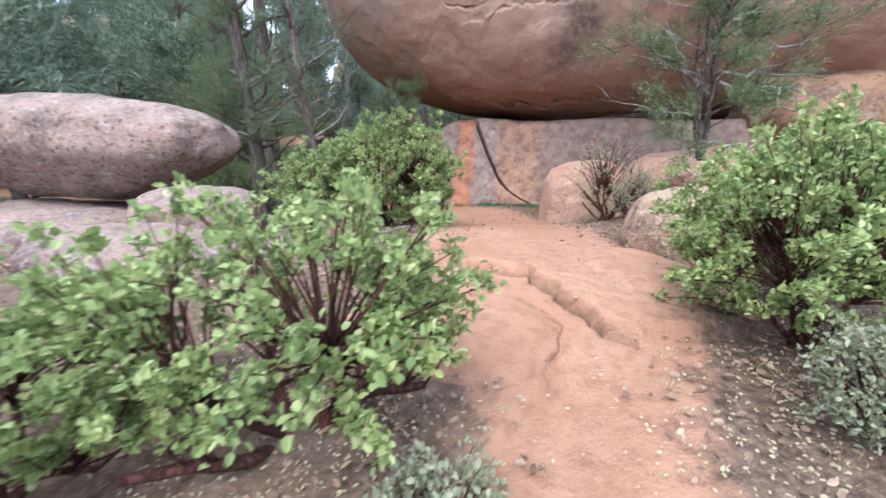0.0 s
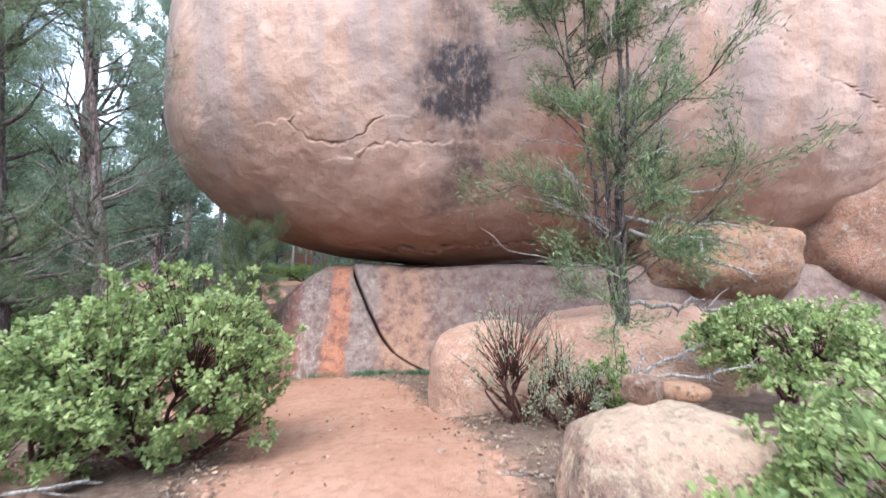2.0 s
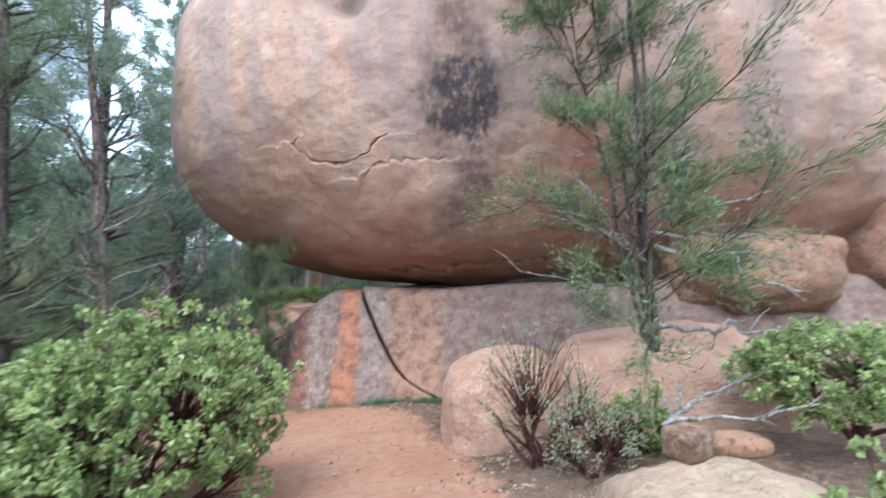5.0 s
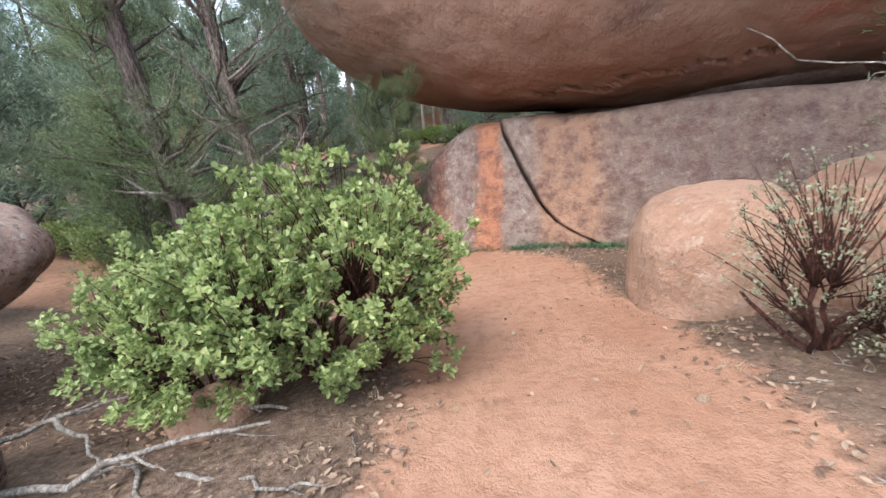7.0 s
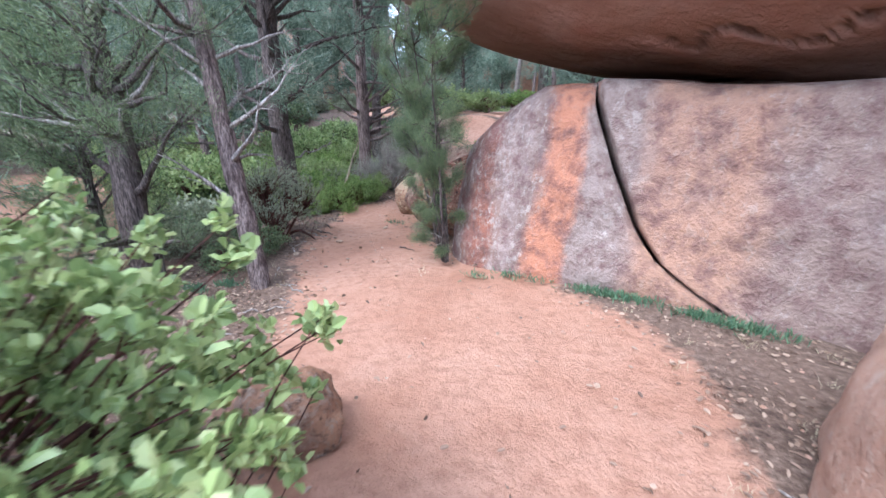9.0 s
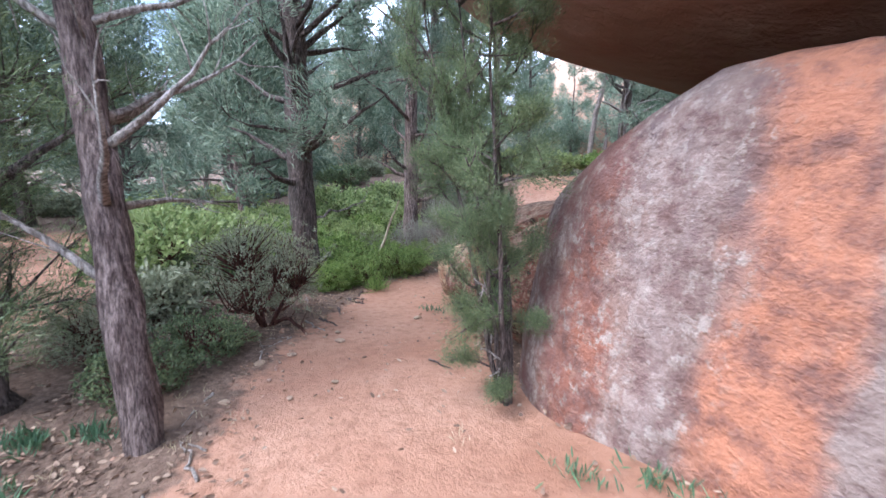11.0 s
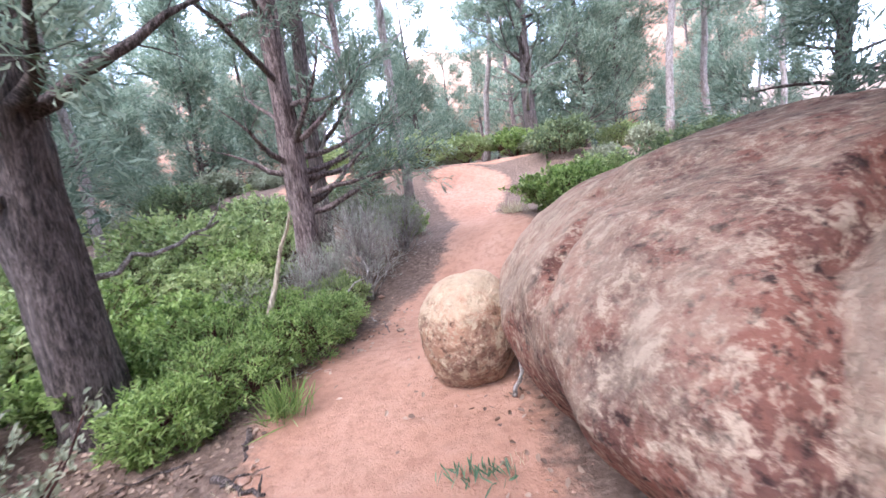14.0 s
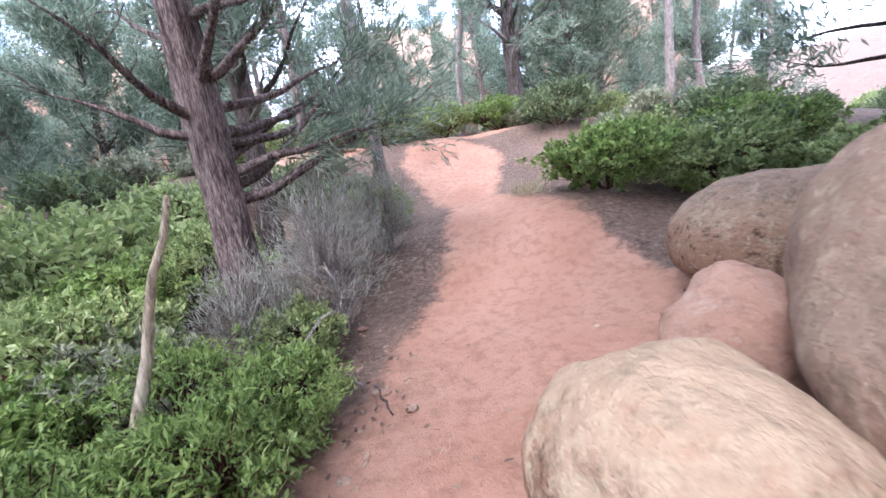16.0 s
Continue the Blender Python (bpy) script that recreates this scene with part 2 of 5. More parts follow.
def mat_bark(name, lo, hi, scale=24.0):
    m = Mat(name, 0.92, 0.15)
    v = m.pos((1, 1, 0.16), local=True)
    a = m.noise(scale, 8, v, rough=0.7)
    b = m.noise(scale * 3.4, 5, v, rough=0.7)
    col = m.mix(m.ramp(b, (0.4, 0.75), (0.58, 0.0)), m.ramp(a, (0.36, lo), (0.62, hi)), tuple(c * 0.35 for c in lo))
    m.colour(col)
    return m.bump(m.math("ADD", a, m.math("MULTIPLY", b, 0.5)), 1.0, 0.06).m


M_GIANT, M_WALL, M_GROUND = mat_boulder(), mat_wall(), mat_ground()
M_PINK = mat_rock("pink_rock", (0.55, 0.335, 0.235), (0.43, 0.245, 0.165), (0.58, 0.42, 0.32), 0.35, 0.0, 0.3)
M_TAN = mat_rock("lichened_tan_rock", (0.47, 0.285, 0.205), (0.22, 0.145, 0.115), (0.56, 0.43, 0.29), 0.55, 0.45, 0.85, 1.6)
M_GREY = mat_rock("grey_lichened_rock", (0.39, 0.255, 0.205), (0.17, 0.115, 0.10), (0.50, 0.41, 0.36), 0.45, 0.2, 0.95)
M_MOTTLED = mat_rock("mottled_red_rock", (0.28, 0.12, 0.08), (0.09, 0.045, 0.035), (0.58, 0.43, 0.30), 0.46, 0.6, 0.95, 1.4, 0.35, (-0.72, 0.45, 0.53))
M_OCHRE = mat_rock("ochre_rock", (0.50, 0.28, 0.17), (0.25, 0.14, 0.09), (0.61, 0.465, 0.30), 0.6, 0.7, 0.85, 1.6)
M_BROWN = mat_rock("brown_rock", (0.40, 0.25, 0.16), (0.20, 0.12, 0.08), (0.50, 0.39, 0.27), 0.45, 0.3, 0.9, 1.6)
M_RED = mat_rock("red_brown_rock", (0.35, 0.18, 0.115), (0.20, 0.105, 0.07), (0.40, 0.31, 0.25), 0.4, 0.2, 0.5)
M_ORANGE = mat_rock("orange_block", (0.40, 0.215, 0.125), (0.22, 0.12, 0.08), (0.36, 0.28, 0.215), 0.5, 0.0, 0.8)
M_MANZ = mat_leaf("manzanita_leaf", (0.13, 0.18, 0.065), (0.31, 0.385, 0.14), (0.48, 0.52, 0.24), 0.4, 0.42)
M_BRIGHT = mat_leaf("bright_shrub_leaf", (0.08, 0.13, 0.035), (0.24, 0.345, 0.085), (0.42, 0.51, 0.18), 0.45, 0.45)
M_DULL = mat_leaf("dull_shrub_leaf", (0.16, 0.175, 0.11), (0.26, 0.275, 0.175), (0.38, 0.39, 0.26), 0.6, 0.3)
M_GREYSH = mat_leaf("grey_shrub_leaf", (0.18, 0.185, 0.14), (0.32, 0.32, 0.245), (0.46, 0.45, 0.36), 0.7, 0.25)
M_NEEDLE = mat_leaf("juniper_needle", (0.065, 0.09, 0.045), (0.14, 0.185, 0.085), (0.26, 0.31, 0.14), 0.6, 0.32)
M_NEEDLE_FAR = mat_leaf("pine_needle", (0.09, 0.13, 0.09), (0.21, 0.27, 0.19), (0.36, 0.41, 0.29), 0.65, 0.45)
M_BARK = mat_bark("dark_bark", (0.05, 0.04, 0.035), (0.25, 0.195, 0.17))
M_BARK_RED = mat_bark("red_grey_bark", (0.07, 0.045, 0.04), (0.40, 0.31, 0.275))
M_BARK_PALE = mat_bark("pale_bark", (0.20, 0.16, 0.14), (0.43, 0.38, 0.34))
M_STEM = mat_bark("manzanita_bark", (0.055, 0.022, 0.018), (0.17, 0.075, 0.055), 14)
M_DEAD = mat_bark("dead_wood", (0.24, 0.20, 0.17), (0.52, 0.47, 0.42), 14)
M_PEELED = mat_bark("peeled_wood", (0.42, 0.33, 0.22), (0.62, 0.52, 0.37), 8)
M_LITTER = mat_leaf("dry_leaves", (0.09, 0.055, 0.038), (0.24, 0.155, 0.105), (0.42, 0.31, 0.22), 0.8, 0.1)
M_GRASS = mat_leaf("dry_grass", (0.30, 0.25, 0.15), (0.42, 0.36, 0.22), (0.52, 0.47, 0.31), 0.7, 0.25)
M_FERN = mat_leaf("low_herb", (0.05, 0.10, 0.055), (0.09, 0.165, 0.085), (0.15, 0.24, 0.12), 0.5, 0.25)


# ---- mesh helpers ----
def to_mesh(name, verts, faces, mat, smooth=True, **attrs):
    me = bpy.data.meshes.new(name)
    me.from_pydata(np.asarray(verts, float).tolist(), [], faces.tolist() if isinstance(faces, np.ndarray) else faces)
    me.materials.append(mat)
    if smooth:
        me.polygons.foreach_set("use_smooth", np.ones(len(me.polygons), bool))
    for key, values in attrs.items():
        me.attributes.new(key, "FLOAT", "POINT").data.foreach_set("value", np.asarray(values, np.float32))
    me.update()
    return me


def thing(name, place, label, category, group="", kind="", turn=0.0):
    ob = new(name)
    ob.empty_display_size = 0.1
    ob.matrix_world = pose(*place, 0, 0, turn)
    return tagged(ob, label, category, group, kind)


def part(name, verts, faces, mat, parent, label="", smooth=True, kind=""):
    ob = new(name, to_mesh(name, verts, faces, mat, smooth))
    ob.parent = parent
    return tagged(ob, label, kind=kind)


class Heap:
    """Gathers verts and faces of many pieces into one mesh."""

    def __init__(self):
        self.v, self.f, self.n = [], [], 0

    def add(self, v, f):
        f = np.asarray(f)
        self.v.append(np.asarray(v, float))
        self.f.extend((f + self.n).tolist())
        self.n += len(v)

    def verts(self):
        return np.concatenate(self.v) if self.v else np.zeros((0, 3))


def tube(points, radii, sides=6):
    """A tapered tube along a line, with both ends closed."""
    p = np.asarray(points, float)
    r = np.asarray(radii, float)
    d = np.gradient(p, axis=0)
    d /= np.linalg.norm(d, axis=1)[:, None] + 1e-9
    ref = np.where(np.abs(d[:, 2:3]) > 0.9, np.array([[1.0, 0, 0]]), np.array([[0, 0, 1.0]]))
    a = np.cross(d, ref)
    a /= np.linalg.norm(a, axis=1)[:, None] + 1e-9
    b = np.cross(d, a)
    ang = np.linspace(0, 2 * np.pi, sides, endpoint=False)
    ring = (a[:, None] * np.cos(ang)[None, :, None] + b[:, None] * np.sin(ang)[None, :, None]) * r[:, None, None] + p[:, None]
    v = ring.reshape(-1, 3)
    i, j = np.meshgrid(np.arange(len(p) - 1), np.arange(sides), indexing="ij")
    k = (j + 1) % sides
    f = np.stack([i * sides + j, i * sides + k, (i + 1) * sides + k, (i + 1) * sides + j], -1).reshape(-1, 4).tolist()
    f.append(list(range(sides))[::-1])
    f.append([(len(p) - 1) * sides + s for s in range(sides)])
    return v, f


def heap_tube(h, points, radii, sides=6):
    v, f = tube(points, radii, sides)
    h.v.append(v)
    h.f.extend([[i + h.n for i in q] for q in f])
    h.n += len(v)


def field(p, scale, seed=0):
    """Smooth noise at many points, about -1 to 1."""
    o = Vector((seed * 3.7, seed * 1.3, seed * 5.1))
    return np.array([noise.noise(Vector(q) * scale + o) for q in p])


def leaf_cloud(centres, dirs, rng, length, width, spread=0.9, fold=0.25):
    """One oval leaf of four triangles at each centre, pointing about along dirs."""
    n = len(centres)
    d = dirs + rng.normal(0, spread, (n, 3))
    d /= np.linalg.norm(d, axis=1)[:, None] + 1e-9
    side = np.cross(d, rng.normal(0, 1, (n, 3)) * 0.6 + np.array([0, 0, 1.0]))
    side /= np.linalg.norm(side, axis=1)[:, None] + 1e-9
    up = np.cross(side, d)
    L = (length * rng.uniform(0.65, 1.25, n))[:, None]
    W = (width * rng.uniform(0.7, 1.2, n))[:, None]
    c = centres
    v = np.stack([c, c + d * L * 0.35 + side * W * 0.5 + up * W * fold, c + d * L * 0.8 + side * W * 0.36 + up * W * fold, c + d * L,
                  c + d * L * 0.8 - side * W * 0.36 + up * W * fold, c + d * L * 0.35 - side * W * 0.5 + up * W * fold], 1).reshape(-1, 3)
    k = np.arange(n)[:, None] * 6
    f = np.concatenate([k + np.array([[0, 1, 2, 3]]), k + np.array([[0, 3, 4, 5]])], 0)
    return v, f


def needle_cloud(centres, dirs, rng, length, width, spread=0.6):
    """One thin bent needle spray of two triangles at each centre."""
    n = len(centres)
    d = dirs + rng.normal(0, spread, (n, 3))
    d /= np.linalg.norm(d, axis=1)[:, None] + 1e-9
    side = np.cross(d, rng.normal(0, 1, (n, 3)))
    side /= np.linalg.norm(side, axis=1)[:, None] + 1e-9
    L = (length * rng.uniform(0.6, 1.3, n))[:, None]
    W = (width * rng.uniform(0.6, 1.3, n))[:, None]
    bend = rng.normal(0, 0.12, (n, 3)) * L
    v = np.stack([centres, centres + d * L * 0.5 + side * W * 0.5 + bend, centres + d * L, centres + d * L * 0.5 - side * W * 0.5 + bend], 1).reshape(-1, 3)
    k = np.arange(n)[:, None] * 4
    return v, np.concatenate([k + np.array([[0, 1, 2, 3]])], 0)


def unit(v):
    v = np.asarray(v, float)
    return v / (np.linalg.norm(v) + 1e-9)


def wander(start, d, length, steps, rng, curl=0.25, rise=0.0):
    """A crooked line from start along d."""
    p, out = np.asarray(start, float), [np.asarray(start, float)]
    d = unit(d)
    for _ in range(steps):
        d = unit(d + rng.normal(0, curl, 3) + np.array([0, 0, rise]))
        p = p + d * length / steps
        out.append(p)
    return np.array(out)


# ---- the ground ----
HILLS = [(0, -6, -0.25), (0, -3, -0.1), (0, -0.1, 0.02), (0.6, 1, 0.08), (0.8, 1.54, 0.18), (0.81, 2.07, 0.33), (0.97, 2.4, 0.42), (0.41, 3.7, 0.42),
         (0.73, 4.6, 0.44), (0.7, 5.6, 0.3), (0.45, 6.6, 0.1), (0.28, 7.6, -0.05), (-0.09, 8.5, -0.09), (-0.85, 9.56, -0.17), (-1.54, 10.5, -0.33),
         (-2.4, 11.5, -0.42), (-2.94, 12.5, -0.48), (-3.3, 13.6, -0.55), (0.3, 10.4, -0.18), (2.2, 10.2, -0.1)]
HILLS += [(-0.93, 11.5, -0.42), (-2.96, 9.8, -0.46), (-4.15, 9.5, -0.4), (-4.6, 13.8, -0.64), (-4.1, 16.65, -0.78), (-3.9, 17.3, -0.64),
          (-3.9, 19.6, -0.15), (-2.5, 20, 0.25), (-1.3, 27, 1.6), (-5, 26, 1.6), (-8, 27, 1.8), (2.8, 3.9, 0.32), (2.2, 2.2, 0.1), (4, 5, 0.6), (-2.5, 4, 0.25),
          (-3, 7, 0.0), (-8, 12, -0.5)]
TRAIL = [(0.2, -6, 0.5), (0.3, -1, 0.5), (0.5, 0.4, 0.45), (0.65, 1.4, 0.5), (0.85, 2.5, 0.85), (0.85, 4, 1.05), (0.9, 5.5, 1.15), (0.85, 7, 1.15),
         (0.1, 8.6, 1.75), (-0.7, 9.8, 1.5), (-2.1, 11.2, 1.15), (-3.1, 12.7, 0.9), (-3.45, 14.7, 1.05), (-2.75, 16.6, 1.45), (-2.75, 18.4, 0.95), (-3.2, 21, 0.42), (-3.5, 23.6, 1.2)]


CLEARING = [(-6.7, 9.9, 0.5), (-8.0, 11.3, 1.2), (-10.3, 12.0, 1.6), (-13.5, 12.9, 1.7)]
HILLSIDE = [(-9, 24.5, 1.2), (-5, 26.5, 1.8), (-1, 27.5, 2.0), (4, 28.5, 2.2)]


def lay(x, y):
    """The height of the land."""
    x, y = np.asarray(x, float), np.asarray(y, float)
    num, den = np.zeros(np.broadcast(x, y).shape), np.zeros(np.broadcast(x, y).shape)
    for a, b, z in HILLS:
        d = (x - a) ** 2 + (y - b) ** 2
        w = np.exp(-d / 1.28) + 0.02 * np.exp(-d / 18) + 1e-4 / (1 + d / 100)
        num, den = num + w * z, den + w
    far = np.clip((np.hypot(x + 1, y - 9) - 26) / 40, 0, 2)
    return num / den + far ** 1.5 * 4.5


def on_trail(x, y):
    """1 on the trail, 0 off it, a slope between."""
    x, y = np.asarray(x, float), np.asarray(y, float)
    best = np.full(np.broadcast(x, y).shape, -9.0)
    for (ax, ay, aw), (bx, by, bw) in list(zip(TRAIL, TRAIL[1:])) + list(zip(CLEARING, CLEARING[1:])) + list(zip(HILLSIDE, HILLSIDE[1:])):
        t = np.clip(((x - ax) * (bx - ax) + (y - ay) * (by - ay)) / ((bx - ax) ** 2 + (by - ay) ** 2), 0, 1)
        d = np.hypot(x - ax - t * (bx - ax), y - ay - t * (by - ay))
        most = 0.12 if (ax, ay, aw) in CLEARING else 9.0
        best = np.maximum(best, np.minimum(most, (aw + t * (bw - aw)) - d))
    return np.clip(0.5 + best / 0.8, 0, 1)


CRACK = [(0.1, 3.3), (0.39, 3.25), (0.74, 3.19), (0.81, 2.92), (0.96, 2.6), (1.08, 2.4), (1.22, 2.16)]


RUT_Y, RUT_X = [1.0, 1.2, 1.34, 1.54, 1.83, 2.3, 2.7], [-0.05, 0.05, 0.19, 0.42, 0.62, 0.68, 0.7]


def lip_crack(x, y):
    """1 in the crack along the lip of the step, 0 off it."""
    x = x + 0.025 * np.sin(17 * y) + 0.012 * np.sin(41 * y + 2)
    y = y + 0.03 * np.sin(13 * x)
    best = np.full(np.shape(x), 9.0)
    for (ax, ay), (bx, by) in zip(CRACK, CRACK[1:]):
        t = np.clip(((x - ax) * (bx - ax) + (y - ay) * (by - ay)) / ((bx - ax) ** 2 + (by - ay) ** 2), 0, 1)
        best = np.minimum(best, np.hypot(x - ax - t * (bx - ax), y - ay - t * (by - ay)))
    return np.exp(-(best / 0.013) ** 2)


def ledge(x, y):
    """The bedrock step that the trail climbs: higher beyond a crooked lip."""
    xw = x + 0.025 * np.sin(17 * y) + 0.012 * np.sin(41 * y + 2)
    yw = y + 0.03 * np.sin(13 * xw)
    lip = np.interp(xw, [-0.6, 0.3, 0.74, 0.80, 0.85, 0.96, 1.08, 1.25, 1.7, 2.4], [3.4, 3.28, 3.2, 3.0, 2.85, 2.6, 2.4, 2.15, 2.25, 2.45])
    side = np.clip((x + 0.5) / 0.5, 0, 1) * np.clip((2.4 - x) / 0.4, 0, 1)
    s = np.clip((yw - lip) / 0.09, 0, 1) ** 0.6
    fade = np.clip((5.0 - y) / 2.2, 0, 1)
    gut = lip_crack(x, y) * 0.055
    d = x - np.interp(y, RUT_Y, RUT_X) - 0.02 * np.sin(19 * y)
    along = np.clip((y - 1.0) / 0.3, 0, 1) * np.clip((2.7 - y) / 0.4, 0, 1)
    # a lower slab edge, its trodden side sunk
    rut = along * (0.05 * np.clip(d / 0.05 + 0.5, 0, 1) * np.clip(1.2 - d / 0.6, 0, 1) + 0.03 * np.exp(-(d / 0.03) ** 2))
    return side * ((s * s * (3 - 2 * s)) * 0.13 * fade - gut) - rut


def ground_z(x, y):
    return float(lay(x, y))


def build_ground():
    gx = np.unique(np.concatenate([np.linspace(-400, -60, 12), np.linspace(-60, -9, 36), np.arange(-9, -4.5, 0.25), np.arange(-4.5, -0.4, 0.06), np.arange(-0.4, 0.5, 0.035), np.arange(0.5, 1.3, 0.014), np.arange(1.3, 2.4, 0.035), np.arange(2.4, 3.2, 0.06), np.arange(3.2, 9, 0.3), np.linspace(9, 60, 30), np.linspace(60, 400, 12)]))
    gy = np.unique(np.concatenate([np.linspace(-400, -40, 10), np.linspace(-40, -2, 20), np.arange(-2, 0, 0.15), np.arange(0, 1.0, 0.06), np.arange(1.0, 2.1, 0.03), np.arange(2.1, 3.4, 0.014), np.arange(3.4, 3.6, 0.035), np.arange(3.6, 17.5, 0.06), np.arange(17.5, 30, 0.2), np.linspace(30, 80, 30), np.linspace(80, 400, 10)]))
    X, Y = np.meshgrid(gx, gy)
    x, y = X.ravel(), Y.ravel()
    tr = on_trail(x, y)
    z = lay(x, y) + ledge(x, y)
    p = np.stack([x, y, z * 0], 1)
    near = (np.abs(x) < 14) & (y > -8) & (y < 34)
    rough = np.zeros(len(x))
    rough[near] = field(p[near], 0.9, 2) * 0.05 + field(p[near], 3.1, 3) * 0.022 + field(p[near], 8.0, 4) * 0.009
    z = z + rough * (1.0 - 0.55 * tr) + (1 - tr) * 0.03
    nx, ny = len(gx), len(gy)
    i, j = np.meshgrid(np.arange(ny - 1), np.arange(nx - 1), indexing="ij")
    f = np.stack([i * nx + j, i * nx + j + 1, (i + 1) * nx + j + 1, (i + 1) * nx + j], -1).reshape(-1, 4)
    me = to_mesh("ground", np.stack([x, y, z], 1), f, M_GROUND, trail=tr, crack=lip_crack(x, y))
    return tagged(new("ground", me), "pinkish red dirt trail through brown leaf litter", "ground", kind="structure")


build_ground()


# ---- rocks ----
def super_rock(name, centre, radii, mat, label, k=2.4, turn=0.0, tilt=0.0, rough=0.06, scale=1.3, seed=1, rings=44, sides=72, flat=0.0, category="boulder", group="", grooves=(), trodden=False, under=0.0):
    """A weathered boulder: a squared-off ellipsoid with lumps, hollows and a settled foot."""
    th = np.linspace(-np.pi / 2, np.pi / 2, rings)
    ph = np.linspace(0, 2 * np.pi, sides, endpoint=False)
    T, P = np.meshgrid(th, ph, indexing="ij")
    d = np.stack([np.cos(T) * np.cos(P), np.cos(T) * np.sin(P), np.sin(T)], -1).reshape(-1, 3)
    s = (np.abs(d) ** k).sum(1) ** (-1 / k)
    v = d * s[:, None]
    q = v * np.array(radii)
    m = float(np.mean(radii))
    n1 = field(q, scale / m, seed) * rough * 1.6 + field(q, 2.6 * scale / m, seed + 1) * rough * 0.7 + field(q, 7 * scale / m, seed + 2) * rough * 0.22
    q = q * (1 + n1)[:, None]
    if under:
        # the foot is worn back
        w = np.clip(-q[:, 2] / radii[2] + 0.1, 0, 1)
        q[:, :2] *= (1 - under * w * w * (3 - 2 * w))[:, None]
    if flat:
        q[:, 2] = np.where(q[:, 2] < -radii[2] * flat, -radii[2] * flat + (q[:, 2] + radii[2] * flat) * 0.2, q[:, 2])
    for line, wide, deep in grooves:
        jit = np.stack([field(q, 3.0, seed + 5), field(q, 3.0, seed + 6), field(q, 3.0, seed + 7)], 1) * 0.07
        # the line is laid on the surface, seen from the rock's middle
        rel = np.array(line, float) - np.array(centre)
        rel = np.concatenate([a + (b - a) * np.linspace(0, 1, 5)[:, None] for a, b in zip(rel, rel[1:])])
        rel /= np.linalg.norm(rel, axis=1)[:, None]
        qd = q / np.linalg.norm(q, axis=1)[:, None]
        laid = [tuple(q[int(np.argmax(qd @ a))]) for a in rel]
        laid = [a for a, b in zip(laid, laid[1:]) if a != b] + [laid[-1]]
        g = np.exp(-(giant_dist(q + jit, laid) / wide) ** 2)
        q = q * (1 - deep * g / np.linalg.norm(q, axis=1))[:, None]
    i, j = np.meshgrid(np.arange(rings - 1), np.arange(sides), indexing="ij")
    f = np.stack([i * sides + j, i * sides + (j + 1) % sides, (i + 1) * sides + (j + 1) % sides, (i + 1) * sides + j], -1).reshape(-1, 4)
    ob = new(name, to_mesh(name, q, f, mat, trail=np.full(len(q), 1.0 if trodden else 0.0)))
    ob.matrix_world = pose(*centre, tilt, 0, turn)
    return tagged(ob, label, category, group)


GIANT = (6.902, 12.775, 6.817, 10.628, 5.433, 5.072, -0.178, 2.689)


def giant_dist(p, line):
    """Distance of points from a crooked line."""
    best = np.full(len(p), 99.0)
    for a, b in zip(line, line[1:]):
        a, b = np.array(a), np.array(b)
        t = np.clip(((p - a) @ (b - a)) / ((b - a) @ (b - a)), 0, 1)
        best = np.minimum(best, np.linalg.norm(p - a - t[:, None] * (b - a), axis=1))
    return best


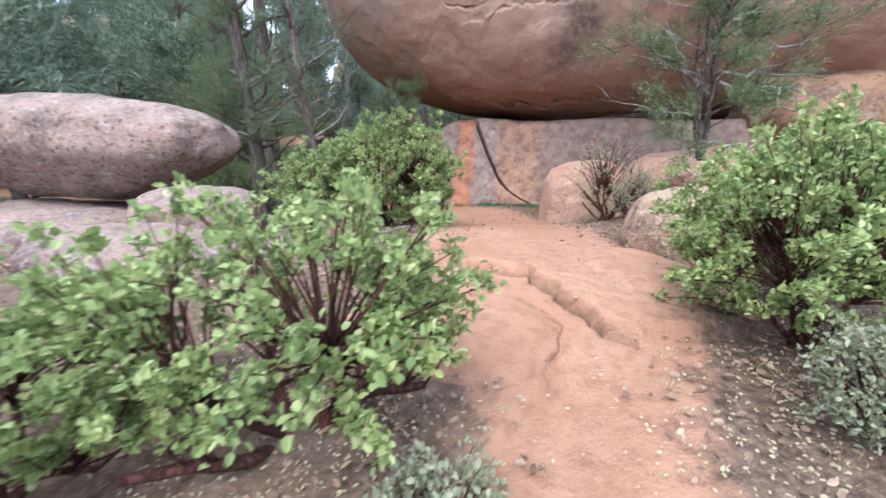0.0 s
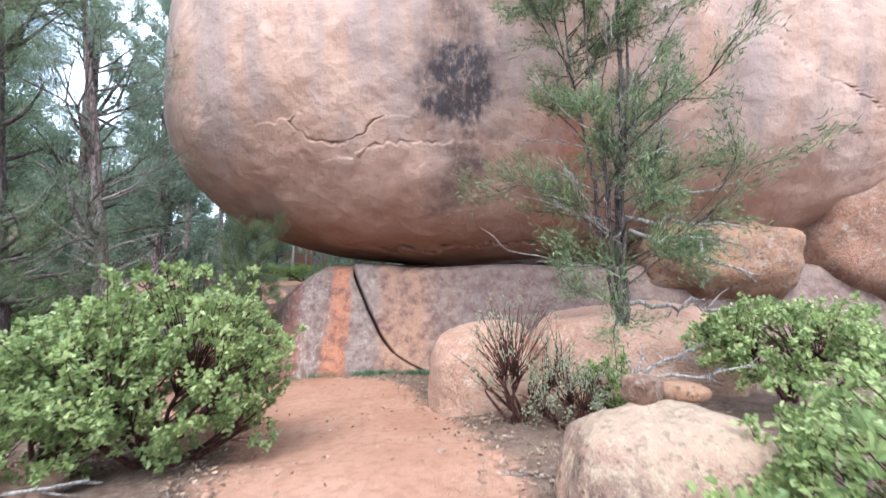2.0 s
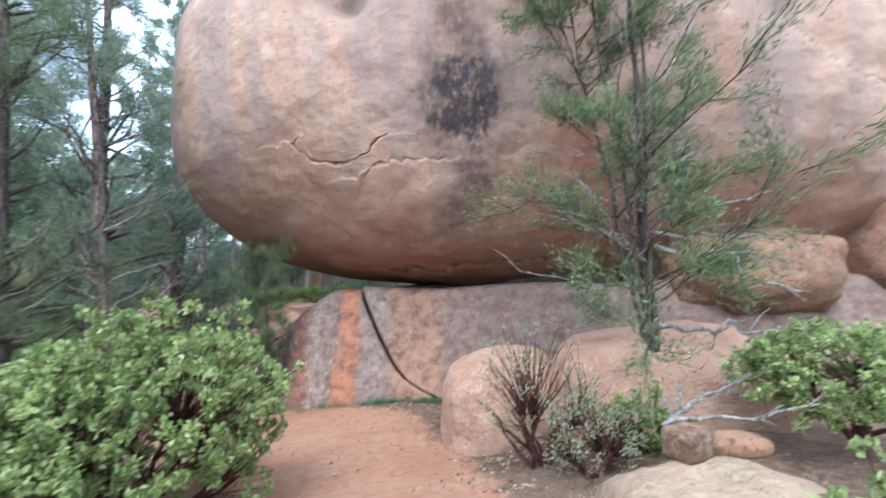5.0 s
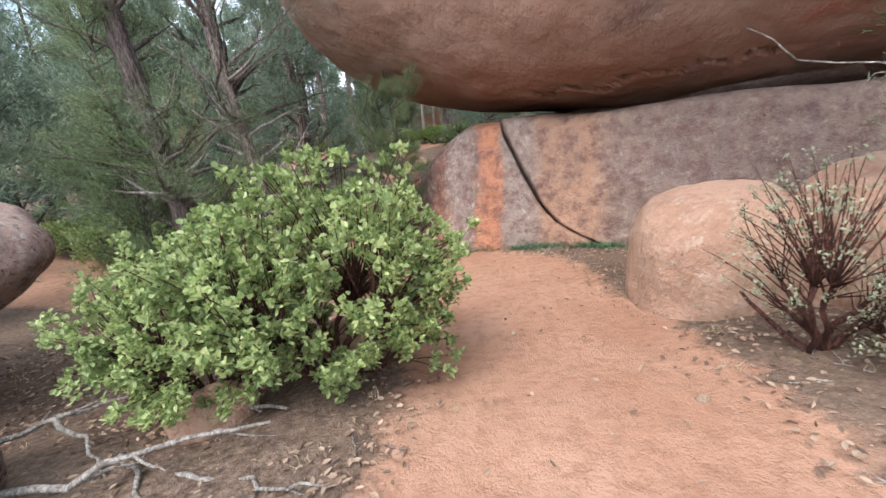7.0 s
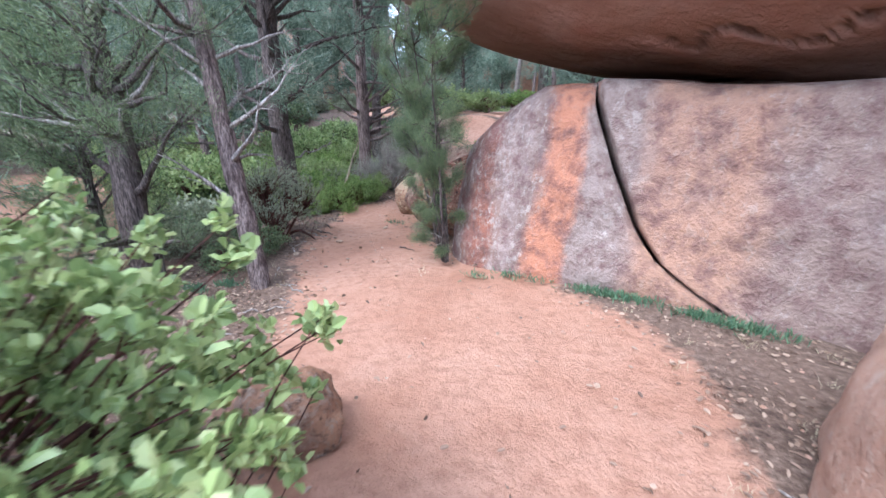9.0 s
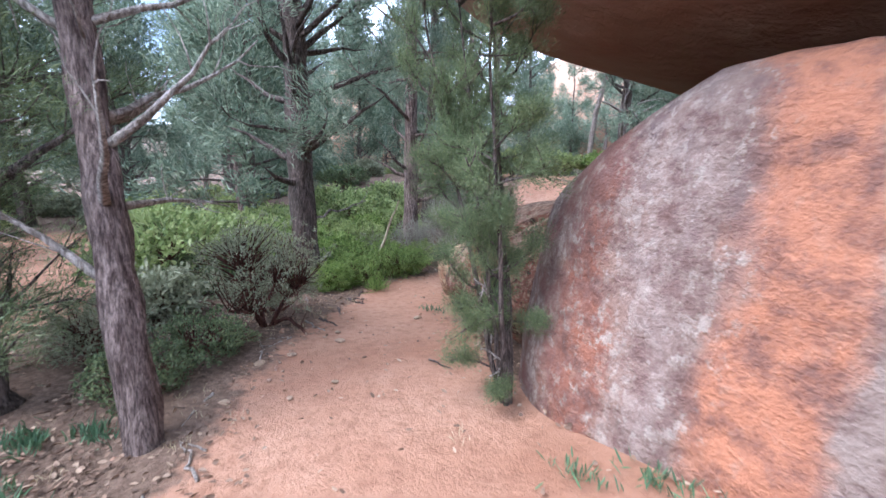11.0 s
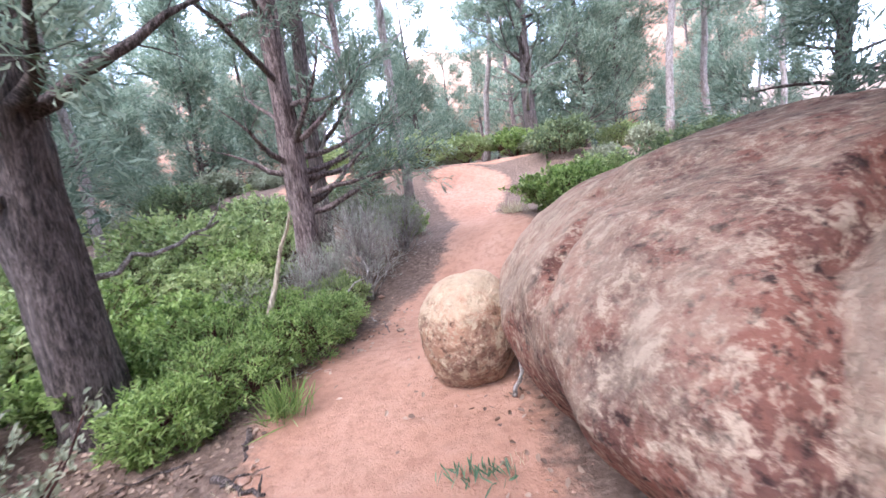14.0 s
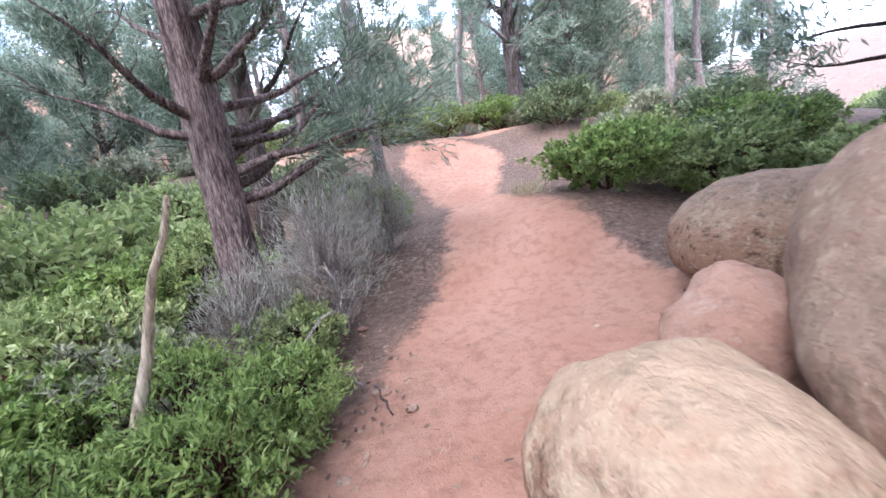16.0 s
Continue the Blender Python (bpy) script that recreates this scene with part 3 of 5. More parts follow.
def build_giant():
    """The huge overhanging boulder."""
    cx, cy, cz, a, b, c, yaw, k = GIANT
    # rows and columns lie closer together on the face beside the trail
    def spaced(lo, hi, n, weight):
        g = np.radians(np.linspace(lo, hi, 4000))
        w = np.cumsum(weight(np.degrees(g)))
        return np.interp(np.linspace(w[0], w[-1], n), w, g)

    th = spaced(-90, 90, 330, lambda g: 1 + 5.0 * ((g > -34) & (g < -17)) + 0.6 * ((g > -60) & (g < 10)))
    ph = spaced(-184, 175.4, 760, lambda g: 0.25 + 0.75 * (g < -50) + 5.0 * ((g > -129) & (g < -102)))
    T, P = np.meshgrid(th, ph, indexing="ij")
    d = np.stack([np.cos(T) * np.cos(P), np.cos(T) * np.sin(P), np.sin(T)], -1).reshape(-1, 3)
    d = d * np.array([a, b, c])
    s = (np.abs(d / np.array([a, b, c])) ** k).sum(1) ** (-1 / k)
    q = d * s[:, None]
    # the outer shoulder is worn lower, the crown stands a little proud
    hi = np.clip((q[:, 2] / c - 0.15) / 0.6, 0, 1)
    out_end = np.clip((-q[:, 0] / a - 0.25) / 0.5, 0, 1)
    q[:, 2] += hi * hi * (3 - 2 * hi) * (0.22 * np.exp(-((q[:, 0] / a + 0.15) / 0.3) ** 2) - 0.6 * out_end * out_end * (3 - 2 * out_end))
    q[:, 2] = np.where(q[:, 2] < 0, q[:, 2] * 0.974, q[:, 2])
    co, si = math.cos(yaw), math.sin(yaw)
    p = np.stack([q[:, 0] * co - q[:, 1] * si + cx, q[:, 0] * si + q[:, 1] * co + cy, q[:, 2] + cz], 1)
    n = q / np.array([a, b, c]) ** 2
    n /= np.linalg.norm(n, axis=1)[:, None]
    n = np.stack([n[:, 0] * co - n[:, 1] * si, n[:, 0] * si + n[:, 1] * co, n[:, 2]], 1)
    nf = len(p)
    fine = (p[:, 1] < 13) & (p[:, 0] < 12.5)
    bump = field(p, 0.22, 5) * 0.22 + field(p, 0.6, 6) * 0.07
    small = np.zeros(nf)
    small[fine] = field(p[fine], 1.9, 7) * 0.035 + field(p[fine], 5.2, 8) * 0.014
    # rain chute and its hollow
    chute = giant_dist(p, [(1.3, 8.7, 9.4), (0.95, 8.65, 7.9), (0.6, 8.8, 7.0)])
    dent = -0.32 * np.exp(-(chute / 0.34) ** 2) - 0.2 * np.exp(-(np.linalg.norm(p - np.array([0.2, 8.95, 7.3]), axis=1) / 0.7) ** 2)
    lines = [[(-0.13, 9.29, 4.77), (-0.38, 9.49, 4.58), (-0.02, 9.38, 4.41), (0.06, 9.43, 4.22), (0.65, 9.18, 4.18), (1.36, 8.78, 4.54)],
             [(0.8, 9.26, 3.94), (1.03, 9.07, 4.11), (1.57, 8.86, 4.13), (2.17, 8.68, 4.12)],
             [(7.73, 7.13, 6.1), (8.69, 7.08, 5.26), (9.36, 7.02, 5.18), (10.01, 7.03, 4.86), (10.35, 7.13, 4.45), (10.95, 7.12, 4.42)],
             [(4.51, 9.76, 2.45), (3.4, 9.95, 2.5), (2.21, 10.6, 2.4), (1.35, 10.83, 2.5)]]
    jit = np.stack([field(p, 2.2, 11), field(p, 2.2, 12), field(p, 2.2, 13)], 1) * 0.11 + np.stack([field(p, 9, 14), field(p, 9, 15), field(p, 9, 16)], 1) * 0.05 * fine[:, None]
    crack = np.zeros(nf)
    ledge_in = np.zeros(nf)
    for line in lines:
        flat2 = np.array([1.0, 0.0, 1.0])
        dd = giant_dist((p + jit) * flat2, [tuple(np.array(q3) * flat2) for q3 in line]) + 9.0 * (p[:, 1] > 12.2)
        crack = np.maximum(crack, np.exp(-(dd / 0.016) ** 2) * np.clip(0.75 + 1.4 * field(p, 1.7, 17), 0.12, 1))
        # the skin above each crack has spalled away a little
        zz = np.interp(p[:, 0], sorted(q3[0] for q3 in line), [q3[2] for q3 in sorted(line)])
        ledge_in = np.minimum(ledge_in, -0.035 * np.exp(-(dd / 0.35) ** 2) * (p[:, 2] + jit[:, 2] > zz) * (p[:, 1] < 12))
    film = np.exp(-(giant_dist(p + jit * 2.5, [(2.5, 8.35, 5.3), (2.56, 8.3, 4.75)]) / 0.62) ** 2) * 1.6
    film = np.maximum(film, 0.75 * np.exp(-(giant_dist(p + jit * 3, [(2.25, 8.24, 7.6), (2.45, 8.2, 6.6), (2.5, 8.3, 5.2), (2.6, 8.6, 3.9), (2.6, 9.0, 3.3)]) / 0.42) ** 2))
    film = np.maximum(film, 0.5 * np.exp(-(chute / 0.35) ** 2))
    rust = np.exp(-(giant_dist(p + jit * 2, [(4.4, 7.9, 4.6), (4.6, 8.1, 3.6), (4.6, 8.9, 2.7)]) / 0.5) ** 2)
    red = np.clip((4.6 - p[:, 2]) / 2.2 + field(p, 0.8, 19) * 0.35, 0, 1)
    p = p + n * (bump + small + dent + ledge_in - crack * 0.045)[:, None]
    nx, ny = len(ph), len(th)
    i, j = np.meshgrid(np.arange(ny - 1), np.arange(nx), indexing="ij")
    f = np.stack([i * nx + j, i * nx + (j + 1) % nx, (i + 1) * nx + (j + 1) % nx, (i + 1) * nx + j], -1).reshape(-1, 4)
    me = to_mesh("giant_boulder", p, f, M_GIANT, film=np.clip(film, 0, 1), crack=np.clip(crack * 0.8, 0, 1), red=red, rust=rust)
    return tagged(new("giant_boulder", me), "huge pinkish sandstone boulder with black rain streak, overhanging the trail", "boulder")


build_giant()

# the foot of the rock wall in plan, from its rounded end to the far side
FOOT = [(0.6, 15.2), (-0.4, 14.2), (-0.9, 13.2), (-1.1, 12.3), (-0.98, 11.65), (-0.6, 11.2), (0.1, 10.83), (0.95, 10.53), (1.7, 10.27), (2.4, 10.0), (4, 9.3), (7, 8.1), (10, 7.5), (15, 7.2), (20, 8)]


def foot_line(n=400):
    p = np.array(FOOT, float)
    for _ in range(3):
        q = [p[0]]
        for a, b in zip(p, p[1:]):
            q += [a * 0.75 + b * 0.25, a * 0.25 + b * 0.75]
        q.append(p[-1])
        p = np.array(q)
    s = np.concatenate([[0], np.cumsum(np.linalg.norm(np.diff(p, axis=0), axis=1))])
    return p, s


def crack_x(z):
    """Where the slanting crack crosses the face at each height."""
    return np.interp(z, [-0.6, 0.0, 0.12, 0.3, 0.6, 1.2, 1.8, 2.3], [2.6, 2.15, 1.88, 1.6, 1.36, 1.03, 0.76, 0.6])


def build_wall(which):
    p, s = foot_line()
    tan = np.gradient(p, axis=0)
    tan /= np.linalg.norm(tan, axis=1)[:, None]
    nrm = np.stack([-tan[:, 1], tan[:, 0]], 1)  # into the rock
    low = int(np.argmin(p[:, 0]))
    cross = [float(np.interp(crack_x(z), p[low:, 0], s[low:])) for z in np.linspace(-0.6, 2.3, 30)]
    rows = 70
    V = []
    cols = 260 if which == "left" else 340
    for r in range(rows + 16):
        inner = max(0, r - rows + 1)
        f = min(r, rows - 1) / (rows - 1)
        row = []
        for c in range(cols):
            e = c / (cols - 1)
            # height profile: upright, then a rounded shoulder, then a flat top running inwards
            h = -0.6 + f * 2.7
            sc = np.interp(h, np.linspace(-0.6, 2.3, 30), cross)
            gap = 0.028
            ss = (sc - gap) * e if which == "left" else sc + gap + (s[-1] - sc - gap) * e ** 1.5
            pt = np.array([np.interp(ss, s, p[:, 0]), np.interp(ss, s, p[:, 1])])
            nn = np.array([np.interp(ss, s, nrm[:, 0]), np.interp(ss, s, nrm[:, 1])])
            # the shoulder is low and round at the free end
            x_end = np.clip((pt[0] + 1.0) / 1.0, 0, 1) if which == "left" else 1.0
            top = 1.62 + 0.46 * x_end + (0.035 * math.sin(pt[0] * 2.1) - 0.03 * min(1, max(0, (pt[0] - 1.2) / 0.5)) if which == "right" else 0.0)
            rad = 0.62 - 0.28 * x_end if which == "left" else 0.22
            z = -0.6 + f * (top + 0.6)
            if z > top - rad:
                u = (z - (top - rad)) / rad
                back = rad * (1 - math.sqrt(max(0.0, 1 - u * u)))
            else:
                back = 0.0
            lean = 0.17 * max(z, 0) + back
            edge = abs(ss - sc)
            lean += 0.12 * math.exp(-(edge / 0.06) ** 2)
            if which == "right":
                lean -= 0.05 * math.exp(-(edge / 0.6) ** 2)
                lean += 0.05
            if inner:
                lean += inner * 0.42
                z += 0.01 * inner
            row.append((pt[0] + nn[0] * lean, pt[1] + nn[1] * lean, z))
        V.append(row)
    v = np.array(V).reshape(-1, 3)
    ny = rows + 16
    k = field(v, 0.9, 21) * 0.09 + field(v, 2.7, 22) * 0.035 + field(v, 7.5, 23) * 0.013
    v[:, 1] -= k
    v[:, 2] += k * 0.3
    if which == "right":
        # a dark plucked hollow on the face
        d = np.linalg.norm(v - np.array([2.62, 10.35, 1.4]), axis=1)
        v[:, 1] += 0.07 * np.exp(-(d / 0.11) ** 2)
    i, j = np.meshgrid(np.arange(ny - 1), np.arange(cols - 1), indexing="ij")
    f = np.stack([i * cols + j, i * cols + j + 1, (i + 1) * cols + j + 1, (i + 1) * cols + j], -1).reshape(-1, 4)
    # the cracked flank turns back into the rock
    edge_col = cols - 1 if which == "left" else 0
    ring = v.reshape(ny, cols, 3)[:, edge_col]
    deep = ring + np.array([-0.07 if which == "right" else 0.03, 0.9, 0])
    n0 = len(v)
    v = np.concatenate([v, deep])
    extra = [[r * cols + edge_col, (r + 1) * cols + edge_col, n0 + r + 1, n0 + r] for r in range(ny - 1)]
    f = np.concatenate([f, np.array(extra)])
    label = "striped sandstone block with orange and grey water stains under the boulder" if which == "left" else "long grey and tan rock wall carrying the overhanging boulder"
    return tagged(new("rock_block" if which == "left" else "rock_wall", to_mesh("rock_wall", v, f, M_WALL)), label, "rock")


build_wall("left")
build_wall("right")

super_rock("boulder", (2.75, 7.7, 0.38), (0.76, 1.0, 0.80), M_PINK, "smooth squarish pink boulder at the foot of the wall", 2.7, -24, 0, 0.07, seed=31, rings=60, sides=110)
super_rock("boulder", (4.4, 6.82, 0.45), (1.32, 1.12, 0.95), M_PINK, "broad pinkish brown boulder behind the juniper", 3.2, -24, 0, 0.09, seed=33, rings=60, sides=110)
super_rock("boulder", (2.62, 4.12, 0.55), (0.62, 0.5, 0.5), M_TAN, "tan lichened boulder beside the trail with small stones on top", 2.5, -20, 0, 0.07, seed=35, rings=50, sides=90)
super_rock("stone", (2.6, 4.3, 1.11), (0.105, 0.09, 0.08), M_ORANGE, "small squarish orange stone lying on a boulder", 7.0, 15, 0, 0.05, seed=41, rings=18, sides=26, category="stone", group="stones on the boulder")
super_rock("stone", (2.9, 4.32, 1.07), (0.17, 0.1, 0.05), M_ORANGE, "flat orange stone lying on a boulder", 3.2, -20, 6, 0.06, seed=42, rings=18, sides=26, category="stone", group="stones on the boulder")
super_rock("boulder", (8.0, 8.85, 2.1), (1.6, 1.05, 0.8), M_ORANGE, "weathered orange block wedged under the giant boulder", 2.8, -12, 8, 0.13, seed=44, rings=40, sides=80)
super_rock("boulder", (12.1, 8.7, 2.5), (2.3, 1.6, 1.5), M_RED, "round dark red boulder wedged under the giant boulder", 2.7, 0, 0, 0.09, seed=46, rings=40, sides=80)
super_rock("boulder", (-5.38, 5.95, 1.34), (2.16, 1.04, 0.70), M_GREY, "big flat-topped grey and pink boulder with dark lichen", 2.9, -4, 0, 0.07, seed=51, rings=70, sides=130, under=0.28)
super_rock("boulder", (-2.95, 4.72, 0.52), (0.72, 0.5, 0.42), M_GREY, "low grey lichened boulder under a larger one", 2.5, 10, 0, 0.08, seed=54)
super_rock("boulder", (-3.15, 3.85, 0.24), (1.1, 0.62, 0.36), M_GREY, "broad pale boulder half sunk in the ground", 2.6, -10, 0, 0.07, seed=57)
super_rock("boulder", (-2.2, 4.3, 0.1), (0.75, 0.55, 0.33), M_GREY, "low pale rock in the leaf litter", 2.4, 25, 0, 0.08, seed=58)
super_rock("boulder", (-5.5, 5.4, 0.1), (1.5, 1.2, 0.5), M_GREY, "grey boulder in shade beside others", 2.5, 0, 0, 0.08, seed=59)
super_rock("boulder", (-0.66, 7.5, 0.12), (0.3, 0.25, 0.26), M_ORANGE, "knee-high rough orange rock beside the trail", 2.3, 30, 0, 0.12, seed=61)
super_rock("boulder", (-0.95, 6.9, 0.12), (0.35, 0.28, 0.2), M_PINK, "small pink rock under the bush", 2.4, 10, 0, 0.1, seed=62)
super_rock("boulder", (-1.6, 5.75, 0.22), (0.3, 0.22, 0.18), M_PINK, "small pink rock among dead wood", 2.4, 40, 0, 0.1, seed=63)
super_rock("boulder", (-0.45, 13.95, 0.12), (2.06, 2.0, 1.04), M_MOTTLED, "massive mottled red boulder with pale lichen beside the trail", 2.3, 0, 0, 0.06, seed=71, rings=190, sides=330, under=0.2,
           grooves=[([(-1.1, 13.0, 1.0), (-1.3, 12.88, 0.89), (-1.48, 12.75, 0.77), (-1.58, 12.66, 0.67), (-1.65, 12.54, 0.54), (-1.72, 12.46, 0.38), (-1.73, 12.4, 0.25), (-1.7, 12.4, -0.3)], 0.06, 0.15),
                    ([(-2.01, 13.57, 0.77), (-2.11, 13.43, 0.68), (-2.21, 13.44, 0.59), (-2.2, 13.3, 0.45)], 0.03, 0.08), ([(-1.91, 13.84, 0.85), (-1.89, 13.68, 0.85), (-1.83, 13.61, 0.87)], 0.025, 0.06)])
super_rock("boulder", (-2.83, 14.62, -0.18), (0.42, 0.47, 0.48), M_OCHRE, "knee-high round tan boulder beside the trail", 2.2, 10, 8, 0.06, seed=74, rings=90, sides=140, under=0.12)
super_rock("boulder", (-2.12, 15.45, -0.22), (0.34, 0.34, 0.42), M_PINK, "small pink boulder wedged between larger ones", 2.4, 30, 0, 0.08, seed=77)
super_rock("boulder", (-0.9, 16.6, -0.08), (0.92, 0.72, 0.56), M_BROWN, "low rounded brown boulder with an undercut foot", 2.5, -15, 0, 0.05, seed=79, rings=50, sides=90, under=0.3)
super_rock("rock_outcrop", (16, 62, 12), (9, 7, 9), M_PINK, "far pink rock dome above the trees", 2.4, 0, 0, 0.12, seed=81, category="rock", group="far rock domes")
super_rock("rock_outcrop", (-34, 52, 7), (12, 8, 8), M_PINK, "far pink rock dome behind the trees", 2.4, 20, 0, 0.12, seed=84, category="rock", group="far rock domes")
super_rock("rock_outcrop", (-8, 70, 10), (10, 8, 8), M_PINK, "far pink rock dome behind the trees", 2.4, 20, 0, 0.12, seed=87, category="rock", group="far rock domes")


super_rock("rock_slab", (1.75, 3.3, 0.26), (0.6, 0.85, 0.22), M_GROUND, "worn pinkish bedrock slab forming a step in the trail", 3.0, 14, 0, 0.06, seed=91, rings=90, sides=200, category="rock", trodden=True)
super_rock("rock_slab", (0.05, 2.5, 0.2), (0.75, 0.7, 0.16), M_GROUND, "low worn bedrock slab beside the trail", 2.8, -20, 0, 0.07, seed=92, rings=50, sides=120, category="rock", trodden=True)
super_rock("rock_slab", (1.75, 1.2, 0.05), (0.7, 0.55, 0.1), M_TAN, "flat lichened rock under dry leaves", 2.6, 10, 0, 0.08, seed=93, rings=40, sides=90, category="rock")
super_rock("rock_slab", (-0.35, 0.75, 0.0), (0.5, 0.6, 0.12), M_TAN, "flat pale lichened rock beside the trail", 2.6, 30, 0, 0.08, seed=94, rings=40, sides=90, category="rock")


# ---- shrubs ----
def bush(name, place, size, label, leaf_mat, seed, leaf=(0.045, 0.03), stems=6, tips=260, per_tip=16, stem_mat=None, low=0.25, open_foot=0.3, spread=0.9, thick=0.022, category="bush", group="", needles=False, bare=0, tight=0.021):
    """A shrub: forked stems from one foot, and leaves round the ends of its twigs. size: half-widths and height."""
    rng = np.random.default_rng(seed)
    root = thing(name, (place[0], place[1], place[2] - 0.03), label, category, group)
    sx, sy, sz = size
    ends, dirs, forks, heaps = [], [], [], []
    for s in range(stems):
        wood = Heap()
        heaps.append(wood)
        a = 2 * np.pi * s / stems + rng.uniform(-0.5, 0.5)
        d = unit((math.cos(a) * sx, math.sin(a) * sy, sz * rng.uniform(0.5, 1.1)))
        L = rng.uniform(0.5, 0.75) * np.linalg.norm(np.array([math.cos(a) * sx * 0.6, math.sin(a) * sy * 0.6, sz * 0.7]))
        line = wander((rng.normal(0, 0.04), rng.normal(0, 0.04), 0), d, L, 6, rng, 0.22, 0.03)
        heap_tube(wood, line, np.linspace(thick, thick * 0.55, 7), 6)
        for q in (3, 4, 5, 6):
            forks.append((line[q], unit(line[q] - line[q - 1]), thick * 0.5, wood))
    # the twigs reach for points spread through the crown
    want = []
    while len(want) < tips:
        u = rng.normal(0, 1, 3)
        u = u / np.linalg.norm(u) * rng.uniform(0.45, 1.0) ** 0.5
        lump = 1 + 0.42 * noise.noise(Vector(u) * 2.3 + Vector((seed, 0, 0)))
        p = np.array([u[0] * sx * lump, u[1] * sy * lump, sz * 0.55 + u[2] * sz * 0.48 * lump])
        if p[2] < low * sz or (p[2] < open_foot * sz and rng.random() < 0.5):
            continue
        want.append(p)
    fp = np.array([f[0] for f in forks])
    for w in want:
        k = int(np.argmin(np.linalg.norm(fp - w * np.array([0.6, 0.6, 0.75]), axis=1) + rng.uniform(0, 0.12, len(fp))))
        a, d, r, wood = forks[k]
        m = (a + w) / 2 + rng.normal(0, 0.05, 3) + d * 0.05
        t = np.linspace(0, 1, 5)[:, None]
        line = (1 - t) ** 2 * a + 2 * t * (1 - t) * m + t * t * w
        heap_tube(wood, line, np.linspace(r * 0.5, 0.0025, 5), 4)
        ends.append(line[3])
        dirs.append(unit(line[4] - line[2]))
        ends.append(line[4])
        dirs.append(unit(line[4] - line[3]))
    for wood in heaps:
        part("stem", wood.verts(), wood.f, stem_mat or M_STEM, root)
    keep = rng.random(len(ends)) >= bare
    e, d = np.array(ends)[keep], np.array(dirs)[keep]
    c = np.repeat(e, per_tip, 0) + rng.normal(0, tight if not needles else 0.05, (len(e) * per_tip, 3))
    dd = np.repeat(d, per_tip, 0) * 0.6 + np.array([0, 0, 0.35])
    v, f = needle_cloud(c, dd, rng, leaf[0], leaf[1], spread) if needles else leaf_cloud(c, dd, rng, leaf[0], leaf[1], spread)
    part("leaves", v, f, leaf_mat, root, smooth=False, kind="stuff")
    return root


def gz(x, y):
    return (x, y, ground_z(x, y))


MZ = "light green manzanita bush with dark red crooked stems"
bush("manzanita_bush", gz(-0.62, 1.42), (0.95, 0.62, 1.1), MZ + " beside the trail", M_MANZ, 101, (0.038, 0.029), 10, 175, 25, low=0.3, open_foot=0.55, thick=0.034)
bush("manzanita_bush", gz(-1.55, 1.15), (0.6, 0.5, 0.8), MZ + " in leaf litter", M_MANZ, 102, (0.038, 0.029), 6, 115, 25)
bush("manzanita_bush", gz(2.35, 2.25), (0.92, 0.75, 1.45), "light green manzanita bush with red stems hanging over the trail", M_MANZ, 103, (0.036, 0.027), 9, 430, 26, low=0.14)
bush("manzanita_bush", gz(3.3, 3.35), (0.85, 0.6, 1.1), MZ + " behind a boulder", M_MANZ, 104, (0.036, 0.027), 7, 280, 25, low=0.12)
bush("manzanita_bush", (4.6, 4.9, 0.75), (0.85, 0.7, 0.95), MZ + " on the rocks", M_MANZ, 105, (0.036, 0.027), 7, 230, 25, low=0.15)
bush("manzanita_bush", gz(-0.84, 6.15), (1.08, 0.95, 1.75), "large round light green manzanita bush beside the trail", M_MANZ, 106, (0.046, 0.034), 11, 500, 22, low=0.13, thick=0.03)
bush("manzanita_bush", gz(-1.75, 6.05), (0.85, 0.8, 1.35), "loose light green manzanita bush among dead wood", M_MANZ, 107, (0.04, 0.03), 8, 360, 22, low=0.1, thick=0.024)
bush("dry_bush", gz(2.5, 6.0), (0.62, 0.45, 1.35), "sparse brownish dry shrub with crooked bare twigs", M_DULL, 111, (0.026, 0.014), 9, 170, 9, low=0.1, thick=0.022, bare=0.4)
bush("dry_bush", gz(2.75, 5.5), (0.42, 0.4, 0.75), "sparse brownish dry shrub beside a boulder", M_DULL, 112, (0.026, 0.015), 5, 130, 10, low=0.1, bare=0.2)
bush("green_bush", gz(3.3, 5.6), (0.3, 0.3, 0.55), "small dark green bush between boulders", M_BRIGHT, 113, (0.04, 0.018), 4, 70, 14, low=0.1)
bush("dry_bush", gz(2.0, 1.35), (0.42, 0.4, 0.6), "dull olive shrub in pale dry litter", M_DULL, 114, (0.03, 0.02), 6, 150, 16, low=0.08)
bush("dry_bush", gz(0.05, 0.95), (0.25, 0.22, 0.35), "low dull sprig in pale dry litter", M_DULL, 115, (0.03, 0.02), 4, 50, 12, low=0.1)
bush("green_shrub", gz(-5.0, 16.9), (0.5, 0.45, 0.6), "low yellowish green shrub beside the trail", M_MANZ, 116, (0.05, 0.02), 6, 170, 16, low=0.06)
bush("green_shrub", gz(-5.9, 16.0), (0.6, 0.5, 0.75), "low dull green shrub under the pine", M_DULL, 117, (0.05, 0.02), 6, 200, 16, low=0.06)
bush("green_shrub", gz(-4.8, 20.3), (0.6, 0.6, 0.8), "low green shrub at the far bend", M_BRIGHT, 118, (0.06, 0.03), 6, 200, 14, low=0.06)
